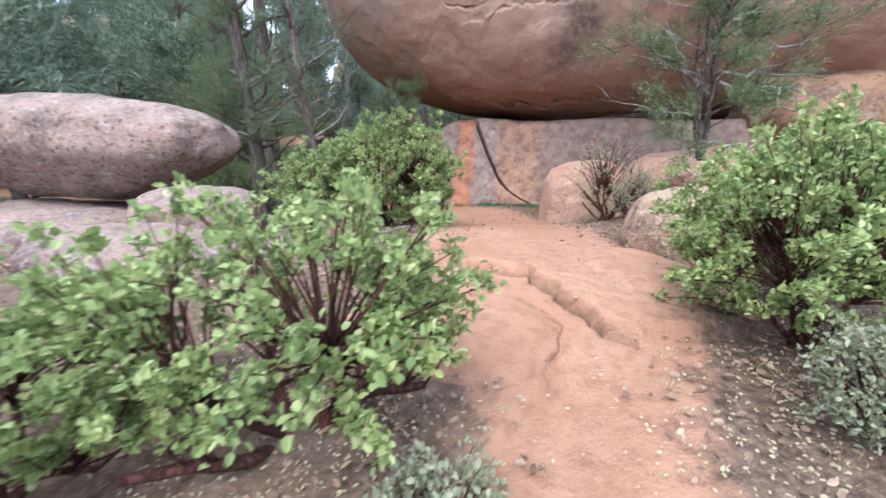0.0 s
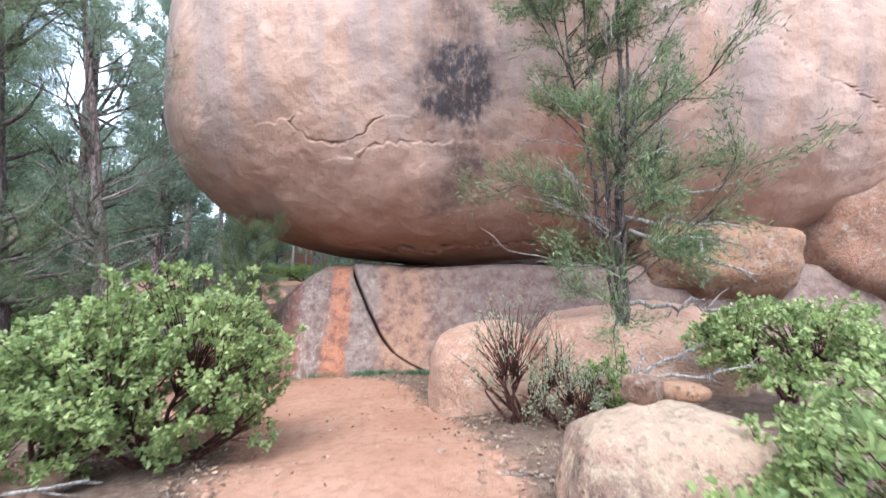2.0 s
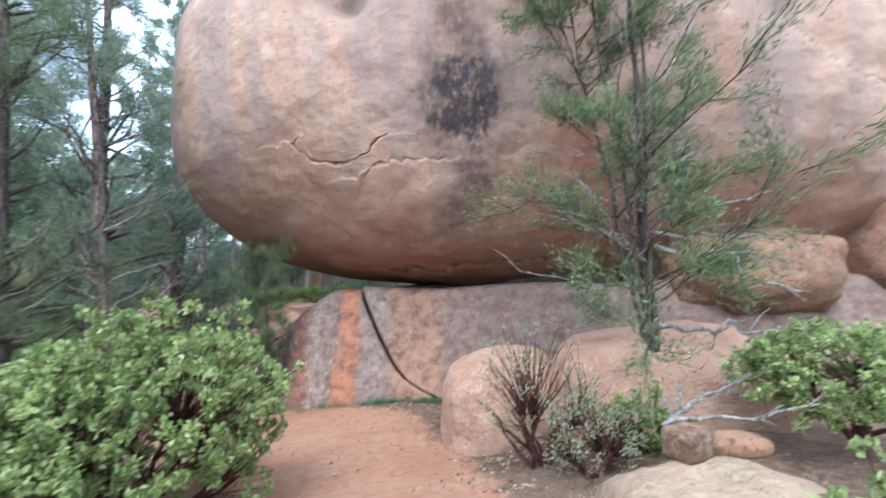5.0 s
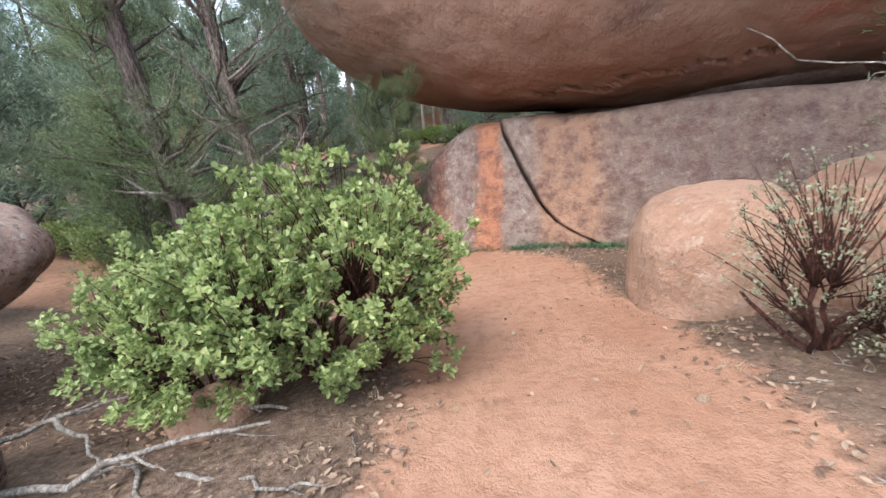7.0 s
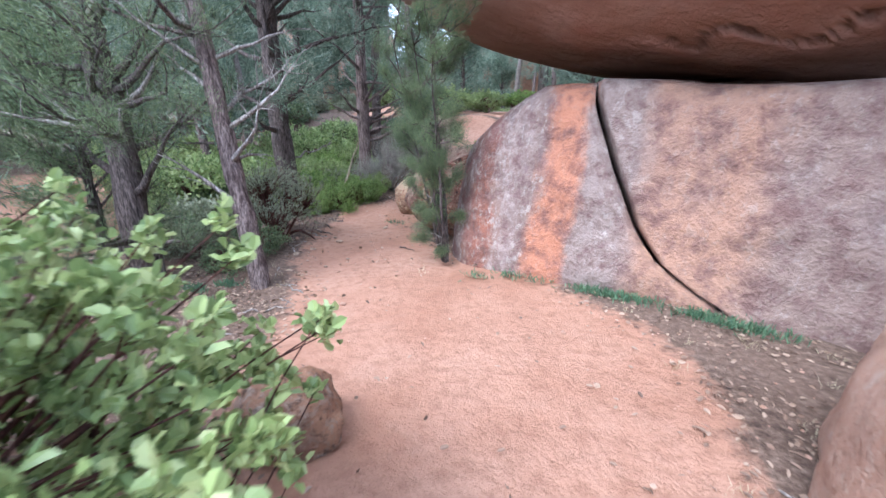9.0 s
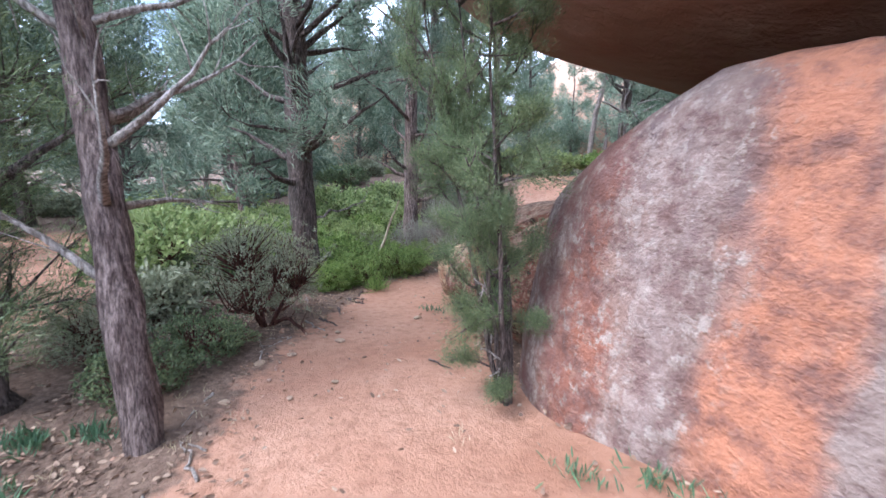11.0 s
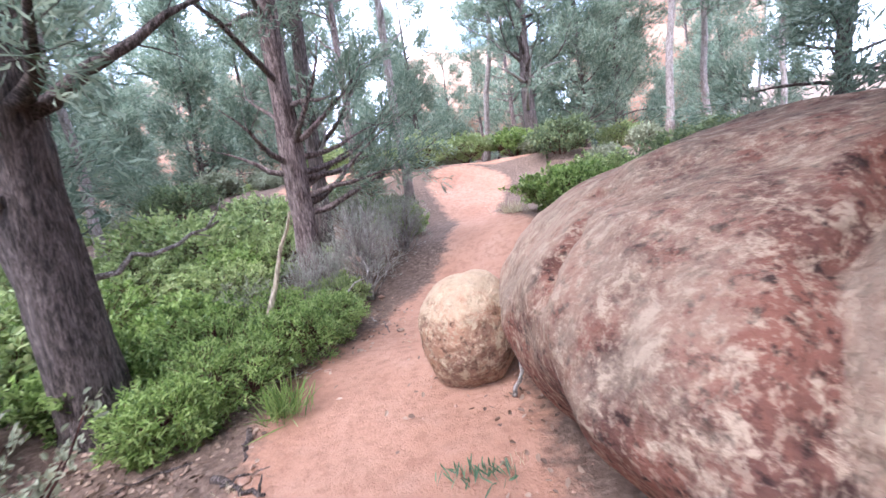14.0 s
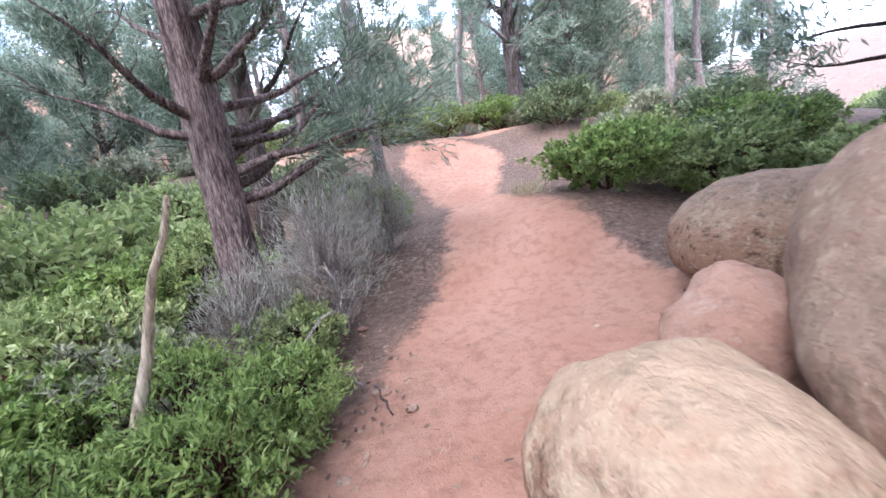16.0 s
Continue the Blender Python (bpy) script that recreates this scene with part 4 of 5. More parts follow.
# trail side further on
bush("olive_shrub", gz(-4.15, 11.7), (0.8, 0.75, 1.4), "grey-green shrub with dark crooked stems beside the trail", M_DULL, 121, (0.03, 0.014), 6, 280, 17, low=0.3, open_foot=0.5, thick=0.03, stem_mat=M_STEM)
bush("olive_shrub", gz(-3.9, 10.75), (0.5, 0.42, 0.5), "low dark green shrub at the edge of the trail", M_NEEDLE, 122, (0.035, 0.016), 5, 130, 16, low=0.08)
bush("olive_shrub", gz(-3.75, 10.1), (0.45, 0.4, 0.42), "low dark green shrub in the litter beside a pine", M_NEEDLE, 124, (0.035, 0.016), 5, 120, 16, low=0.08)
bush("olive_shrub", gz(-4.9, 10.3), (0.6, 0.5, 0.55), "low dull green shrub in the litter", M_DULL, 125, (0.035, 0.016), 5, 140, 16, low=0.08)
bush("olive_shrub", gz(-4.7, 12.2), (0.6, 0.55, 0.9), "grey-green shrub under the pines", M_DULL, 123, (0.032, 0.015), 5, 150, 16, low=0.15)
for k, (x, y, a, b, h) in enumerate([(-4.85, 14.35, 0.5, 0.5, 0.62), (-4.75, 15.1, 0.5, 0.5, 0.66), (-4.65, 15.85, 0.42, 0.48, 0.6), (-5.5, 14.7, 0.6, 0.55, 0.7), (-5.4, 15.7, 0.6, 0.6, 0.72), (-5.0, 13.75, 0.4, 0.35, 0.5)]):
    bush("green_shrub", gz(x, y), (a, b, h), "dense bright green low shrub along the trail", M_BRIGHT, 130 + k, (0.05, 0.014), 6, 210, 17, low=0.05, open_foot=0.1, group="bright shrubs along the trail")
for k, (x, y, a, b, h) in enumerate([(-6.4, 16.3, 0.8, 0.7, 0.9), (-7.2, 15.0, 0.9, 0.8, 0.95), (-6.6, 18.3, 0.8, 0.8, 1.0), (-6.9, 13.2, 0.9, 0.8, 0.8), (-8.6, 17.2, 1.0, 0.9, 1.1), (-6.9, 17.2, 0.8, 0.7, 0.9), (-7.8, 16.2, 0.9, 0.8, 1.0), (-6.1, 15.3, 0.6, 0.6, 0.75), (-7.4, 18.9, 0.8, 0.8, 1.0), (-6.0, 14.2, 0.6, 0.6, 0.65)]):
    bush("olive_shrub", gz(x, y), (a, b, h), "yellowish green shrub among the pines", M_BRIGHT if k % 2 else M_MANZ, 140 + k, (0.06, 0.03), 6, 240, 14, low=0.06, group="shrubs among the pines")
for k, (x, y, a, b, h) in enumerate([(-4.75, 17.5, 0.6, 0.6, 1.6), (-5.1, 18.5, 0.7, 0.65, 1.75), (-4.5, 19.0, 0.5, 0.5, 1.2), (-5.3, 16.9, 0.5, 0.5, 1.1)]):
    bush("grey_shrub", gz(x, y), (a, b, h), "pale grey twiggy shrub beside the trail", M_GREYSH, 150 + k, (0.09, 0.007), 22, 300, 4, stem_mat=M_DEAD, low=0.15, thick=0.015, needles=True, spread=0.3, group="grey twiggy shrubs")
for k, (x, y, a, b, h) in enumerate([(-1.3, 19.4, 0.95, 0.8, 0.95), (0.1, 19.2, 1.0, 0.9, 1.05), (-0.4, 20.8, 1.1, 0.9, 1.1), (1.4, 20.5, 1.1, 1.0, 1.2), (-5.3, 24.8, 1.1, 0.9, 1.1), (-3.7, 26.0, 1.1, 0.9, 1.0), (-2.0, 26.5, 1.0, 0.9, 1.0), (1.2, 18.2, 0.8, 0.8, 0.9)]):
    bush("manzanita_bush", gz(x, y), (a, b, h), "rounded green manzanita bush beyond the rocks", M_MANZ if k % 3 else M_BRIGHT, 160 + k, (0.07, 0.045), 6, 260, 13, low=0.08, group="bushes beyond the rocks")


# ---- trees ----
def tree_parts(root, height, radius, seed, limbs=26, first=0.25, reach=1.8, lean=(0, 0), needle=(0.11, 0.012), per=16, subs=6, bark=None, leaf=None, dead=6, droop=0.0, fork=0, top_reach=0.5, spread=0.55, dead_mat=None, clump=0.07, side=None, near=False, bend=1.0):
    """Fills a tree's root with a trunk, dead limbs and a crown of needle sprays. first: where the live crown begins, as a share of the height."""
    rng = np.random.default_rng(seed)
    wood, bare, live = Heap(), [], []
    ends, dirs = [], []
    trunks = []
    n = 44 if near else 14
    for t in range(1 + fork):
        p = np.zeros((n, 3))
        p[:, 2] = np.linspace(-0.15, height * (1 if t == 0 else rng.uniform(0.75, 0.95)), n)
        bendx, bendy = [np.interp(np.linspace(0, 13, n), np.arange(14), rng.normal(0, 0.05 * height / 6, 14).cumsum() * 0.35 * bend) for _ in range(2)]
        f = np.linspace(0, 1, n)
        ang = rng.uniform(0, 6.28)
        out = 0 if t == 0 else rng.uniform(0.10, 0.2) * height
        p[:, 0] = lean[0] * f * height + bendx * (f > 0) + out * math.cos(ang) * f ** 0.8
        p[:, 1] = lean[1] * f * height + bendy * (f > 0) + out * math.sin(ang) * f ** 0.8
        r = radius * (1 if t == 0 else 0.6) * (1 - 0.88 * f) ** 0.9
        r[0] *= 1.35
        v, q = tube(p, r, 16 if near else 9)
        if near:
            c = np.repeat(p, 16, 0)
            v = c + (v - c) * (1 + 0.34 * field(v * np.array([1, 1, 0.2]), 18, seed) + 0.15 * field(v * np.array([1, 1, 0.4]), 5, seed + 1))[:, None]
        wood.v.append(v)
        wood.f.extend([[k2 + wood.n for k2 in face] for face in q])
        wood.n += len(v)
        trunks.append((p, r))
    for k in range(limbs + dead):
        p, r = trunks[int(rng.integers(len(trunks)))]
        is_dead = k >= limbs
        g = rng.uniform(first, 0.98) if not is_dead else rng.uniform(0.12, max(first + 0.1, 0.4))
        a = rng.uniform(0, 2 * np.pi)
        if side is not None and rng.random() < 0.7:
            a = side + rng.normal(0, 0.7)
        at = np.array([np.interp(g, np.linspace(0, 1, n), p[:, i]) for i in range(3)])
        rr = np.interp(g, np.linspace(0, 1, n), r)
        h = (g - first) / max(1e-3, 1 - first)
        L = reach * (1 - (1 - top_reach) * max(h, 0)) * rng.uniform(0.55, 1.15) * (0.75 if is_dead else 1)
        d = (math.cos(a), math.sin(a), rng.uniform(0.1, 0.6) + 0.4 * max(h, 0) - droop)
        line = wander(at, d, L, 6, rng, 0.16, 0.05 - droop * 0.08)
        if is_dead or near:
            gone = Heap()
            (bare if is_dead else live).append(gone)
        else:
            gone = wood
        heap_tube(gone, line, np.linspace(max(0.010, rr * 0.36), 0.005, 7), 5)
        for s in range(subs if not is_dead else 4):
            q = rng.integers(2, 7)
            ld = unit(line[min(q, 6)] - line[q - 1])
            sd = unit(ld + rng.normal(0, 0.55, 3) + np.array([0, 0, 0.15]))
            sl = wander(line[q], sd, L * rng.uniform(0.2, 0.42), 4, rng, 0.2, 0.05)
            heap_tube(gone, sl, np.linspace(0.007, 0.002, 5), 4)
            if not is_dead:
                for e in (1, 2, 3, 4):
                    ends.append(sl[e])
                    dirs.append(unit(sl[e] - sl[e - 1]))
    stem = part("trunk", wood.verts(), wood.f, bark or M_BARK, root)
    for gone in live:
        part("limb", gone.verts(), gone.f, bark or M_BARK, stem)
    for gone in bare:
        part("dead_limb", gone.verts(), gone.f, dead_mat or M_DEAD, stem)
    if ends:
        e, d = np.array(ends), np.array(dirs)
        c = np.repeat(e, per, 0) + rng.normal(0, clump, (len(e) * per, 3))
        v, f = needle_cloud(c, np.repeat(d, per, 0) + np.array([0, 0, 0.15]), rng, needle[0], needle[1], spread)
        part("crown", v, f, leaf or M_NEEDLE, root, smooth=False, kind="stuff")
    return root


def tree(name, place, label, group="", **kw):
    return tree_parts(thing(name, place, label, "tree", group), **kw)


# the juniper that grows in front of the giant boulder
tree("juniper_tree", (3.9, 6.2, 1.34), "slender open juniper with many upright stems and pale dead limbs", height=7.7, radius=0.042, seed=201, limbs=84, first=0.03, reach=1.6, fork=3, subs=5, per=40, needle=(0.085, 0.010), dead=34, top_reach=0.55, leaf=M_NEEDLE, lean=(0.03, 0.02), clump=0.055, near=True)
# beside the trail
tree("juniper_tree", gz(-0.95, 11.35), "bushy young juniper leaning over the trail beside the rock", height=3.6, radius=0.04, seed=215, limbs=62, first=0.12, reach=0.33, fork=3, subs=9, per=80, needle=(0.036, 0.0032), dead=8, leaf=M_NEEDLE, lean=(-0.07, 0.03), clump=0.036, near=True, top_reach=2.0)
tree("pine_tree", gz(-2.88, 9.72), "leaning grey-barked pine with shaggy bark beside the trail", height=9.5, radius=0.115, seed=221, limbs=44, first=0.25, reach=1.8, lean=(-0.13, 0.03), bend=0.5, subs=8, per=26, needle=(0.085, 0.0055), dead=14, bark=M_BARK_RED, leaf=M_NEEDLE_FAR, near=True)
tree("pine_tree", gz(-4.3, 9.4), "dark pine clothed in foliage down its trunk", height=12.0, radius=0.17, seed=222, limbs=74, first=0.05, reach=1.6, lean=(-0.05, 0.0), subs=8, per=34, needle=(0.08, 0.005), dead=8, leaf=M_NEEDLE, near=True)
tree("pine_tree", gz(-5.0, 9.3), "young bushy pine clothed to the ground beside the boulders", height=4.8, radius=0.07, seed=229, limbs=60, first=0.06, reach=1.25, subs=8, per=26, needle=(0.09, 0.0065), dead=0, leaf=M_NEEDLE, near=True)
tree("pine_tree", gz(-5.75, 13.97), "stout pine with rough dark bark and long bare limbs", height=13, radius=0.25, bend=0.5, seed=223, limbs=34, first=0.16, reach=2.6, lean=(-0.01, 0.0), subs=9, per=22, needle=(0.16, 0.02), dead=12, leaf=M_NEEDLE_FAR, dead_mat=M_BARK, near=True)
tree("pine_tree", gz(-5.6, 17.4), "pine with reddish bark and drooping grey limbs", height=14, radius=0.19, bend=0.2, lean=(0.01, 0.0), seed=224, limbs=42, first=0.11, reach=2.5, subs=9, per=22, needle=(0.16, 0.02), dead=14, bark=M_BARK_RED, leaf=M_NEEDLE_FAR, dead_mat=M_BARK_RED, near=True)
tree("pine_tree", gz(-5.05, 22.3), "tall slender pale-trunked pine", height=16, radius=0.13, seed=225, limbs=34, first=0.45, reach=1.8, subs=6, per=14, needle=(0.24, 0.035), dead=6, bark=M_BARK_PALE, leaf=M_NEEDLE_FAR)
tree("pine_tree", gz(-1.3, 27.2), "dark-trunked spreading pine beyond the bend", height=9, radius=0.28, seed=226, limbs=34, first=0.22, reach=3.2, subs=7, per=16, needle=(0.26, 0.04), dead=4, leaf=M_NEEDLE_FAR)
tree("pine_tree", gz(-8.1, 26.5), "slender pine in the wood", height=12, radius=0.17, seed=227, limbs=28, first=0.35, reach=2.0, subs=6, per=14, needle=(0.24, 0.035), dead=8, bark=M_BARK_RED, leaf=M_NEEDLE_FAR)
tree("pine_tree", gz(-6.4, 19.6), "dark bushy pine in the wood", height=15, radius=0.18, seed=228, limbs=44, first=0.15, reach=2.0, subs=6, per=16, needle=(0.22, 0.03), dead=6, leaf=M_NEEDLE_FAR)

# the wood all round: copies of five trees
kinds = []
for k, (h, r, li, fi, re, bark) in enumerate([(10.5, 0.16, 50, 0.1, 2.1, M_BARK), (12, 0.15, 44, 0.22, 2.0, M_BARK_RED), (8.5, 0.14, 48, 0.05, 2.1, M_BARK), (13, 0.13, 36, 0.35, 1.9, M_BARK_PALE), (6.5, 0.10, 40, 0.04, 1.6, M_BARK)]):
    x, y = [(-9.3, 15.6), (-11.5, 16.9), (-8.9, 8.3), (-12.5, 20), (-13.6, 10.2)][k]
    kinds.append(tree("pine_tree", gz(x, y), ["dense dark green pine in the wood", "tall pine with reddish trunk in the wood", "bushy pine with foliage to the ground", "slim pale-trunked pine in the wood", "young bushy pine in the wood"][k], "trees of the wood",
                      height=h, radius=r, seed=301 + k, limbs=li, first=fi, reach=re, subs=6, per=12, needle=(0.26, 0.042), dead=0, bark=bark, leaf=M_NEEDLE_FAR, clump=0.16))
rng = np.random.default_rng(77)
spots = [(-9.3, 15.6), (-11.5, 16.9), (-8.9, 8.3), (-12.5, 20), (-13.6, 10.2)]
fixed = [(-3.2, 30.5), (1.0, 29.0), (3.5, 27.5), (6, 30), (3.2, 33), (-6.2, 31), (0.3, 34), (-16.5, 13.4), (-11.5, 6.5), (-14.8, 15.4), (-18.5, 17.2), (-20.5, 14.2), (-18.2, 11.4)]
for tries in range(1500):
    if tries < len(fixed):
        x, y = fixed[tries]
    else:
        x, y = rng.uniform(-36, 30), (rng.uniform(-24, 60) if tries % 3 == 0 else rng.uniform(18, 52))
        gone_by = min((x - a) ** 2 + (y - b) ** 2 for a, b, _ in TRAIL)
        if gone_by < 42 or (-5 < x < 21 and 3.5 < y < 21) or (x > -3 and 0 < y < 19 and x < 8) or (-9.5 < x < -2 and 4 < y < 10) or (-16 < x < -4 and 8.5 < y < 15) or (x > 13 and y > 0) or min((x - a) ** 2 + (y - b) ** 2 for a, b in spots) < 5.0 or (y < 6 and (y > -10 or rng.random() < 0.6)):
            continue
    spots.append((x, y))
    s = rng.uniform(0.8, 1.2)
    copy_thing(kinds[int(rng.integers(5))], pose(x, y, ground_z(x, y), rng.normal(0, 2), rng.normal(0, 2), rng.uniform(0, 360)) @ Matrix.Scale(s, 4))
    if len(spots) > 86:
        break


shrubs = [bush("olive_shrub", gz(-5.6, 11.2), (0.5, 0.5, 0.6), "dull green shrub in the wood", M_DULL, 181, (0.10, 0.05), 5, 130, 9, low=0.05, tight=0.06, group="undergrowth of the wood"),
          bush("olive_shrub", gz(-7.6, 14.2), (0.9, 0.8, 1.1), "yellow-green shrub in the wood", M_MANZ, 182, (0.10, 0.055), 5, 130, 9, low=0.05, tight=0.06, group="undergrowth of the wood"),
          bush("olive_shrub", gz(-6.4, 12.6), (0.8, 0.8, 0.8), "dark green shrub in the wood", M_NEEDLE, 183, (0.10, 0.04), 5, 130, 10, low=0.05, tight=0.06, group="undergrowth of the wood")]
grown = [(-5.6, 11.2), (-7.6, 14.2), (-6.4, 12.6)]
for tries in range(2000):
    x, y = rng.uniform(-24, 14), (rng.uniform(-7, 40) if tries % 2 else rng.uniform(19, 44))
    if tries < 31:
        x, y = [(-8.6, 15.3), (-9.7, 17.5), (-10.4, 16.1), (-9.6, 18.9), (-11.2, 18.2), (-8.2, 13.0), (-9.9, 13.5), (-7.0, 12.1), (-11.6, 15.2), (-5.6, 21.2), (-6.6, 23.4), (-7.4, 19.2), (-8.4, 20.4), (0.4, 23.6), (1.9, 22.4), (-0.6, 25.0), (3.0, 24.4), (-5.5, 27.4), (-6.9, 25.4), (-9.2, 16.2), (-8.6, 14.6), (-7.9, 18.2), (-4.4, 28.0), (-9.2, 14.4), (-10.8, 14.5), (-12.4, 14.9), (-14.2, 15.3), (-15.8, 14.8), (-15.6, 12.2), (-12.6, 9.8), (-10.6, 9.3)][tries]
    elif min((x - a) ** 2 + (y - b) ** 2 for a, b, _ in TRAIL) < 7 or (-15 < x < -5 and 9 < y < 13.6) or (-7 < x < 6 and -4 < y < 4) or (-2.2 < x < 21 and 1 < y < 18) or (-9.3 < x < -2 and 3.2 < y < 10) or (-5.6 < x and 8 < y < 14) or min((x - a) ** 2 + (y - b) ** 2 for a, b in grown) < 1.3:
        continue
    grown.append((x, y))
    copy_thing(shrubs[int(rng.integers(3))], pose(x, y, ground_z(x, y) - 0.03, 0, 0, rng.uniform(0, 360)) @ Matrix.Scale(rng.uniform(0.7, 1.35), 4))
    if len(grown) > 190:
        break


# ---- small things on the ground ----
def stick(name, a, b, r, label, seed, mat=None, twigs=3, category="branch", group="", wob=0.12):
    """A crooked fallen branch with a few side twigs."""
    rg = np.random.default_rng(seed)
    a, b = np.array(a, float), np.array(b, float)
    t = np.linspace(0, 1, 9)[:, None]
    line = a + (b - a) * t + rg.normal(0, wob * np.linalg.norm(b - a) * 0.25, (9, 3)) * np.sin(np.pi * t)
    h = Heap()
    heap_tube(h, line - a, np.linspace(r, r * 0.35, 9), 7)
    for k in range(twigs):
        q = int(rg.integers(2, 8))
        d = unit(unit(b - a) + rg.normal(0, 0.6, 3) + np.array([0, 0, 0.2]))
        heap_tube(h, wander(line[q] - a, d, np.linalg.norm(b - a) * rg.uniform(0.15, 0.4), 4, rg, 0.25), np.linspace(r * 0.45, r * 0.12, 5), 5)
    ob = new(name, to_mesh(name, h.verts(), h.f, mat or M_DEAD))
    ob.matrix_world = pose(*a)
    return tagged(ob, label, category, group)


def lie(x, y, up=0.03):
    return (x, y, ground_z(x, y) + up)


DB = "bleached grey dead branch lying in the litter"
for k, (x0, y0, x1, y1, r, u0, u1) in enumerate([(-2.3, 5.0, -0.9, 5.35, 0.026, 0.12, 0.22), (-2.0, 5.4, -1.1, 4.7, 0.02, 0.05, 0.1), (-2.6, 4.9, -1.5, 4.5, 0.022, 0.1, 0.06), (-1.5, 5.2, -0.4, 4.9, 0.018, 0.03, 0.12), (-2.2, 5.9, -1.0, 5.7, 0.03, 0.2, 0.1), (-2.5, 5.5, -1.9, 5.2, 0.02, 0.3, 0.05), (-1.2, 4.6, -0.5, 4.3, 0.014, 0.02, 0.05), (-2.9, 5.3, -2.1, 5.8, 0.022, 0.2, 0.35)]):
    stick("dead_branch", lie(x0, y0, u0), lie(x1, y1, u1), r, DB, 400 + k, group="dead branches under the bush")
for k, (x0, y0, x1, y1, r) in enumerate([(-3.55, 11.0, -3.25, 11.15, 0.012), (-3.9, 12.3, -3.45, 12.15, 0.02), (-4.1, 12.9, -3.8, 12.6, 0.02), (-4.35, 13.4, -3.9, 13.25, 0.028), (-4.45, 13.9, -4.25, 13.55, 0.03), (-1.9, 11.75, -1.6, 11.65, 0.012), (-3.4, 10.4, -3.1, 10.1, 0.015), (-4.2, 16.4, -4.0, 16.0, 0.015), (-4.6, 11.0, -3.9, 11.3, 0.02)]):
    stick("fallen_stick", lie(x0, y0, 0.02), lie(x1, y1, 0.02), r, "short dark stick at the edge of the trail", 420 + k, M_BARK, 1, group="sticks along the trail")
stick("leaning_stake", lie(-5.28, 15.3, 0.05), (-4.72, 15.5, 0.94), 0.042, "pale barkless stake leaning among the shrubs", 440, M_PEELED, 0, "stick", wob=0.03)
stick("dead_branch", (-5.7, 13.95, 0.62), (-5.15, 14.95, 0.95), 0.03, "mossy grey limb reaching out from the pine", 441, M_BARK_PALE, 2)
stick("dead_branch", lie(-4.75, 16.4, 0.35), lie(-4.35, 16.9, 0.75), 0.014, "thin bleached curved branch among the shrubs", 442, M_DEAD, 1)
stick("dead_branch", lie(-2.5, 14.1, 0.02), lie(-2.35, 14.35, 0.38), 0.018, "pale branch propped against the boulder", 443, M_DEAD, 0)
for k, (a, b, r) in enumerate([((3.95, 6.1, 2.35), (4.9, 5.4, 1.75), 0.032), ((3.9, 6.1, 2.5), (5.0, 5.6, 2.35), 0.028), ((4.0, 6.05, 2.7), (4.55, 5.3, 2.75), 0.028), ((3.95, 6.15, 1.5), (5.0, 5.7, 1.45), 0.03)]):
    stick("dead_limb", a, b, r, "crooked bleached dead limb reaching from the juniper", 450 + k, M_DEAD, 4, wob=0.25, group="dead limbs of the juniper")
for k in range(6):
    a = np.array([3.0 + 0.1 * k, 5.0 + 0.07 * k, 0.95])
    rg = np.random.default_rng(470 + k)
    stick("dead_branch", a, a + rg.normal(0, 0.32, 3) * np.array([1, 1, 0.3]) + np.array([0.38, 0, 0.12]), 0.017, "tangle of bleached dead sticks behind the boulder", 470 + k, M_DEAD, 3, group="dead sticks behind the boulder")


rg_edge = np.random.default_rng(88)
for k in range(46):
    y = rg_edge.uniform(3.6, 16.8)
    cxs = np.interp(y, [t[1] for t in TRAIL], [t[0] for t in TRAIL])
    hw = np.interp(y, [t[1] for t in TRAIL], [t[2] for t in TRAIL])
    sd = -1 if k % 4 else 1
    x = cxs + sd * (hw + rg_edge.uniform(0.0, 0.75))
    if sd > 0 and y > 9.3:
        continue
    a = rg_edge.uniform(0, 6.28)
    L = rg_edge.uniform(0.2, 0.6)
    stick("fallen_stick", lie(x, y, 0.03), lie(x + math.cos(a) * L, y + math.sin(a) * L, 0.04), rg_edge.uniform(0.006, 0.014), "thin dry twig lying in the litter", 600 + k, M_DEAD if k % 3 else M_BARK, 2, group="sticks along the trail")
for k in range(34):
    y = rg_edge.uniform(1.0, 16.5)
    cxs = np.interp(y, [t[1] for t in TRAIL], [t[0] for t in TRAIL])
    hw = np.interp(y, [t[1] for t in TRAIL], [t[2] for t in TRAIL])
    x = cxs + rg_edge.choice([-1, 1]) * hw * rg_edge.uniform(0.55, 1.2)
    if y > 9.6 and x > cxs:
        x = cxs - (x - cxs)
    r = rg_edge.uniform(0.018, 0.05)
    super_rock("flat_stone", lie(x, y, 0.015), (r, r * 0.8, r * 0.4), M_PINK if k % 2 else M_TAN, "small stone at the edge of the trail", 2.5, k * 37, 0, 0.1, seed=700 + k, rings=9, sides=12, category="stone", group="stones in the trail")


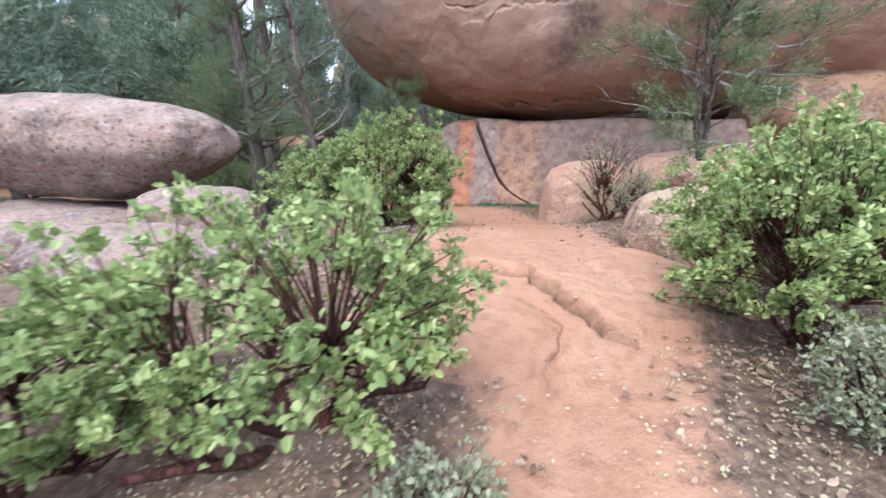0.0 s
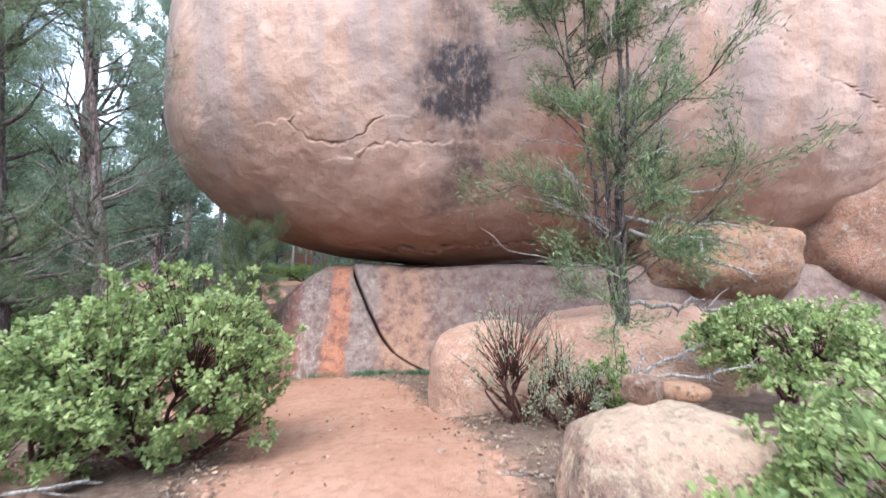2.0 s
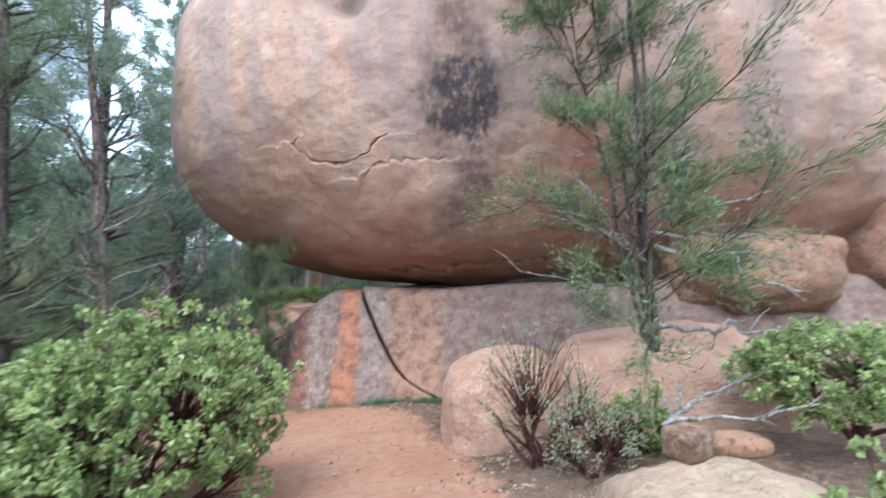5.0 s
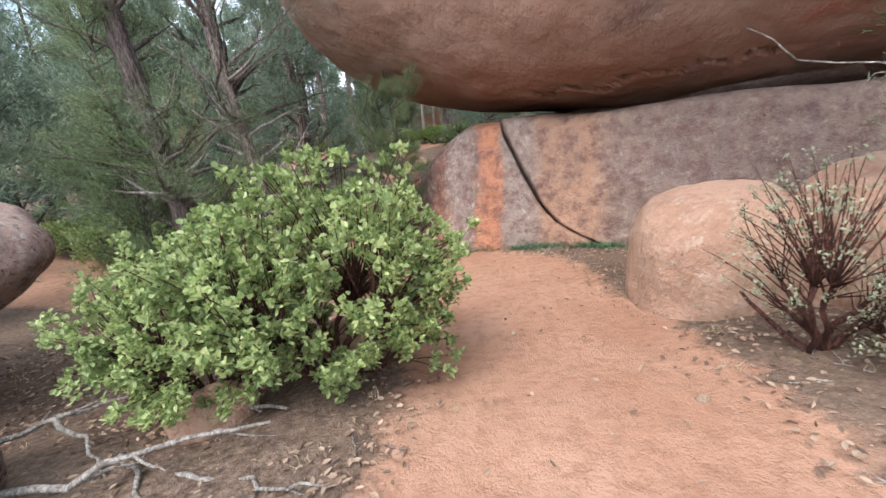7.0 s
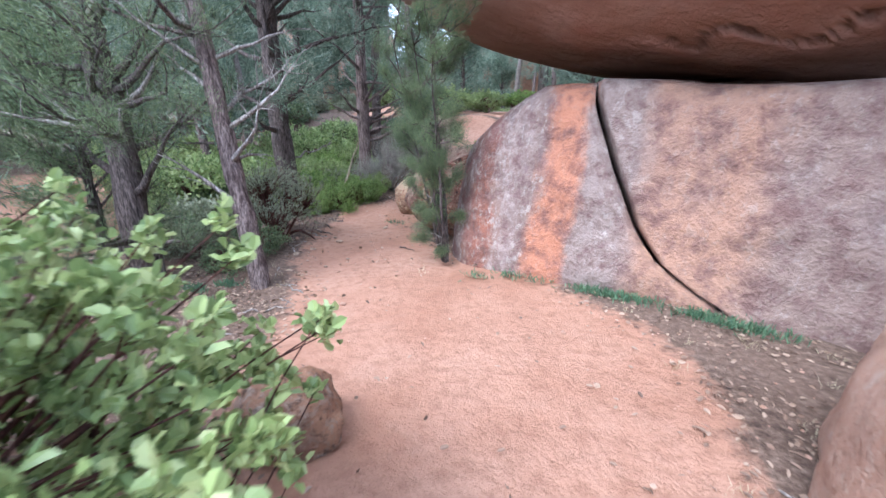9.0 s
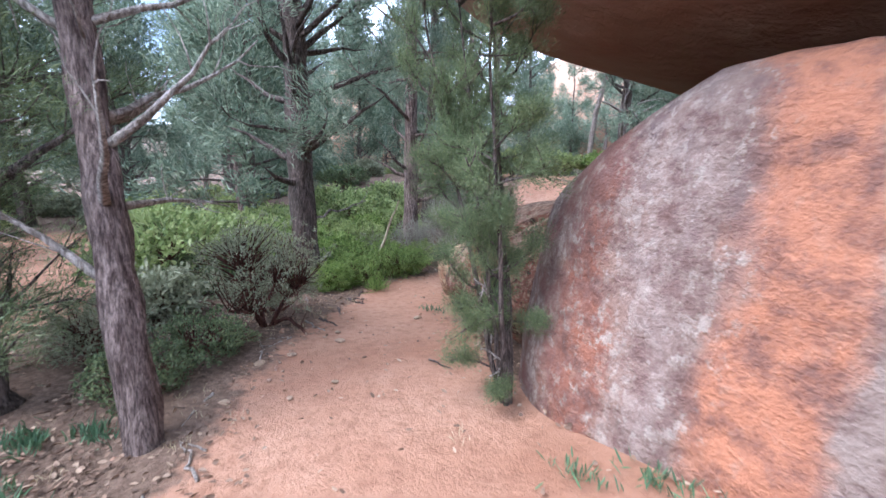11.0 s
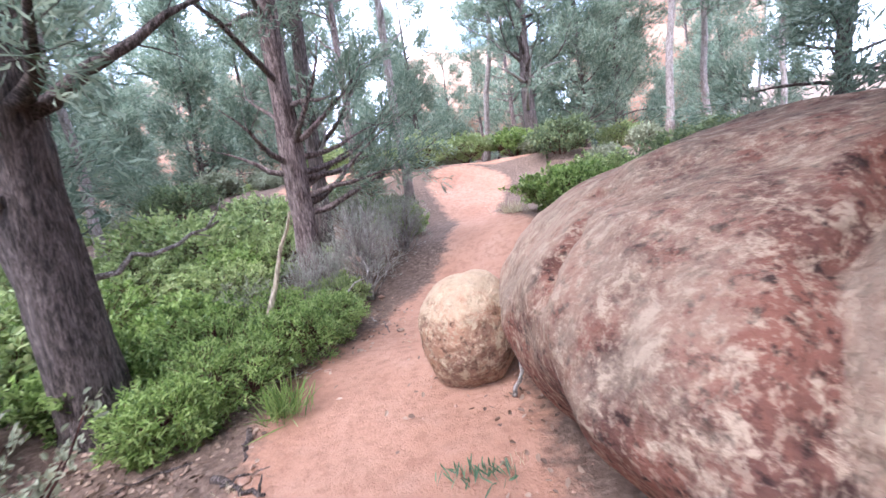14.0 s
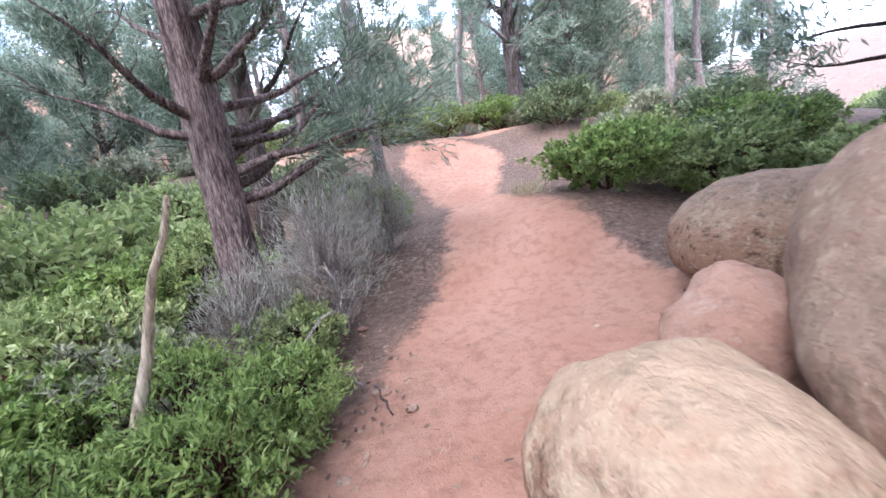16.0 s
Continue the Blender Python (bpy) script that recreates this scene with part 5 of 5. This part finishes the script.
def scatter(name, label, category, n, seed, maker, mat, where, up=0.015):
    rg = np.random.default_rng(seed)
    pts = []
    while len(pts) < n:
        xy = np.stack([rg.uniform(where[0], where[1], n), rg.uniform(where[2], where[3], n)], 1)
        tr = on_trail(xy[:, 0], xy[:, 1])
        clump = field(np.c_[xy, np.zeros(n)], 1.1, seed) + 0.35
        xy = xy[rg.random(n) < np.clip((1 - tr * 0.965) * np.clip(clump + 0.4, 0.05, 1), 0, 1)]
        pts += xy.tolist()
    p = np.array(pts[:n])
    c = np.c_[p, lay(p[:, 0], p[:, 1]) + ledge(p[:, 0], p[:, 1]) + 0.03 + up * rg.uniform(0, 2.2, n)]
    v, f = maker(c, rg)
    return tagged(new(name, to_mesh(name, v, f, mat, False)), label, category, kind="stuff")


def flat_leaves(size):
    def make(c, rg):
        d = np.c_[rg.normal(0, 1, (len(c), 2)), rg.normal(0, 0.12, len(c))]
        return leaf_cloud(c, d, rg, size, size * 0.55, 0.12, 0.15)
    return make


def blades(length, width):
    def make(c, rg):
        c = np.repeat(c, 14, 0) + np.c_[rg.normal(0, 0.035, (len(c) * 14, 2)), np.full(len(c) * 14, -0.02)]
        return needle_cloud(c, np.tile([0, 0, 1.0], (len(c), 1)), rg, length, width, 0.45)
    return make


def grains(size):
    def make(c, rg):
        base = np.array([(1, 0, 0), (-1, 0, 0), (0, 1, 0), (0, -1, 0), (0, 0, 0.7), (0, 0, -0.7)], float)
        tri = np.array([(0, 2, 4), (2, 1, 4), (1, 3, 4), (3, 0, 4), (2, 0, 5), (1, 2, 5), (3, 1, 5), (0, 3, 5)])
        s = size * rg.lognormal(0, 0.5, len(c))
        v = (base[None] * (1 + rg.normal(0, 0.2, (len(c), 6, 3)))) * s[:, None, None] + c[:, None]
        return v.reshape(-1, 3), (tri[None] + np.arange(len(c))[:, None, None] * 6).reshape(-1, 3)
    return make


scatter("leaf_litter", "brown and grey fallen leaves over the ground", "leaf litter", 34000, 501, flat_leaves(0.05), M_LITTER, (-6, 4.5, -1, 17), 0.008)
scatter("pale_litter", "pale straw-coloured dry leaves beside the trail", "leaf litter", 3600, 504, flat_leaves(0.024), M_GRASS, (-1.2, 2.6, 0.2, 2.2), 0.01)
scatter("pebbles", "small pinkish pebbles and grit on the ground", "pebbles", 5000, 502, grains(0.009), M_PINK, (-5.5, 4, 0, 18), 0.0)
scatter("dry_grass", "pale dry grass tufts at the trail edges", "grass", 420, 503, blades(0.09, 0.004), M_GRASS, (-5, 4, 0, 17), 0.0)


def tuft(name, place, label, seed, n=120, size=(0.09, 0.012), spread=(0.1, 0.05), mat=None, group=""):
    rg = np.random.default_rng(seed)
    c = np.c_[rg.normal(0, spread[0], n), rg.normal(0, spread[1], n), np.zeros(n)]
    v, f = leaf_cloud(c, np.tile([0, 0, 1.0], (n, 1)), rg, size[0], size[1], 0.5)
    ob = new(name, to_mesh(name, v, f, mat or M_FERN, False))
    ob.matrix_world = pose(*place)
    return tagged(ob, label, "plant", group, "stuff")


for k, (x, y, n) in enumerate([(1.0, 10.4, 120), (1.2, 10.32, 130), (1.4, 10.25, 130), (1.58, 10.18, 90), (1.95, 10.02, 120), (2.15, 9.95, 130), (2.35, 9.88, 120), (2.55, 9.8, 80), (0.1, 10.65, 60), (0.42, 10.55, 40), (-0.3, 10.55, 50), (-3.35, 9.6, 120), (-3.6, 9.35, 140), (-3.9, 8.9, 120), (-3.1, 9.1, 60), (-2.7, 13.3, 60)]):
    tuft("green_herb", lie(x, y, 0.03), "low dark green herb growing at the foot of the rock" if k < 11 else "low green herb in the litter", 520 + k, n, group="herbs at the wall's foot" if k < 11 else "herbs in the litter")
tuft("grass_tuft", lie(-4.25, 14.05, 0.03), "bright green grass tuft at the trail's edge", 540, 160, (0.3, 0.01), (0.08, 0.08), M_BRIGHT)
tuft("grass_tuft", lie(-2.3, 19.9, 0.03), "pale green grass tuft beside the far trail", 541, 160, (0.25, 0.01), (0.15, 0.1), M_GRASS)
for k, (x, y, s) in enumerate([(-3.05, 11.75, 0.06), (-3.2, 11.2, 0.05), (-2.75, 12.95, 0.06), (-3.3, 10.9, 0.07), (-3.5, 10.55, 0.06), (-2.4, 10.95, 0.03), (0.6, 6.9, 0.03), (1.05, 8.6, 0.03), (-3.2, 9.95, 0.05), (-2.95, 10.3, 0.05)]):
    super_rock("flat_stone", lie(x, y, 0.02), (s, s * 0.75, s * 0.3), M_TAN, "small flat pale stone set in the trail", 2.6, k * 40, 0, 0.08, seed=560 + k, rings=12, sides=18, category="stone", group="stones in the trail")
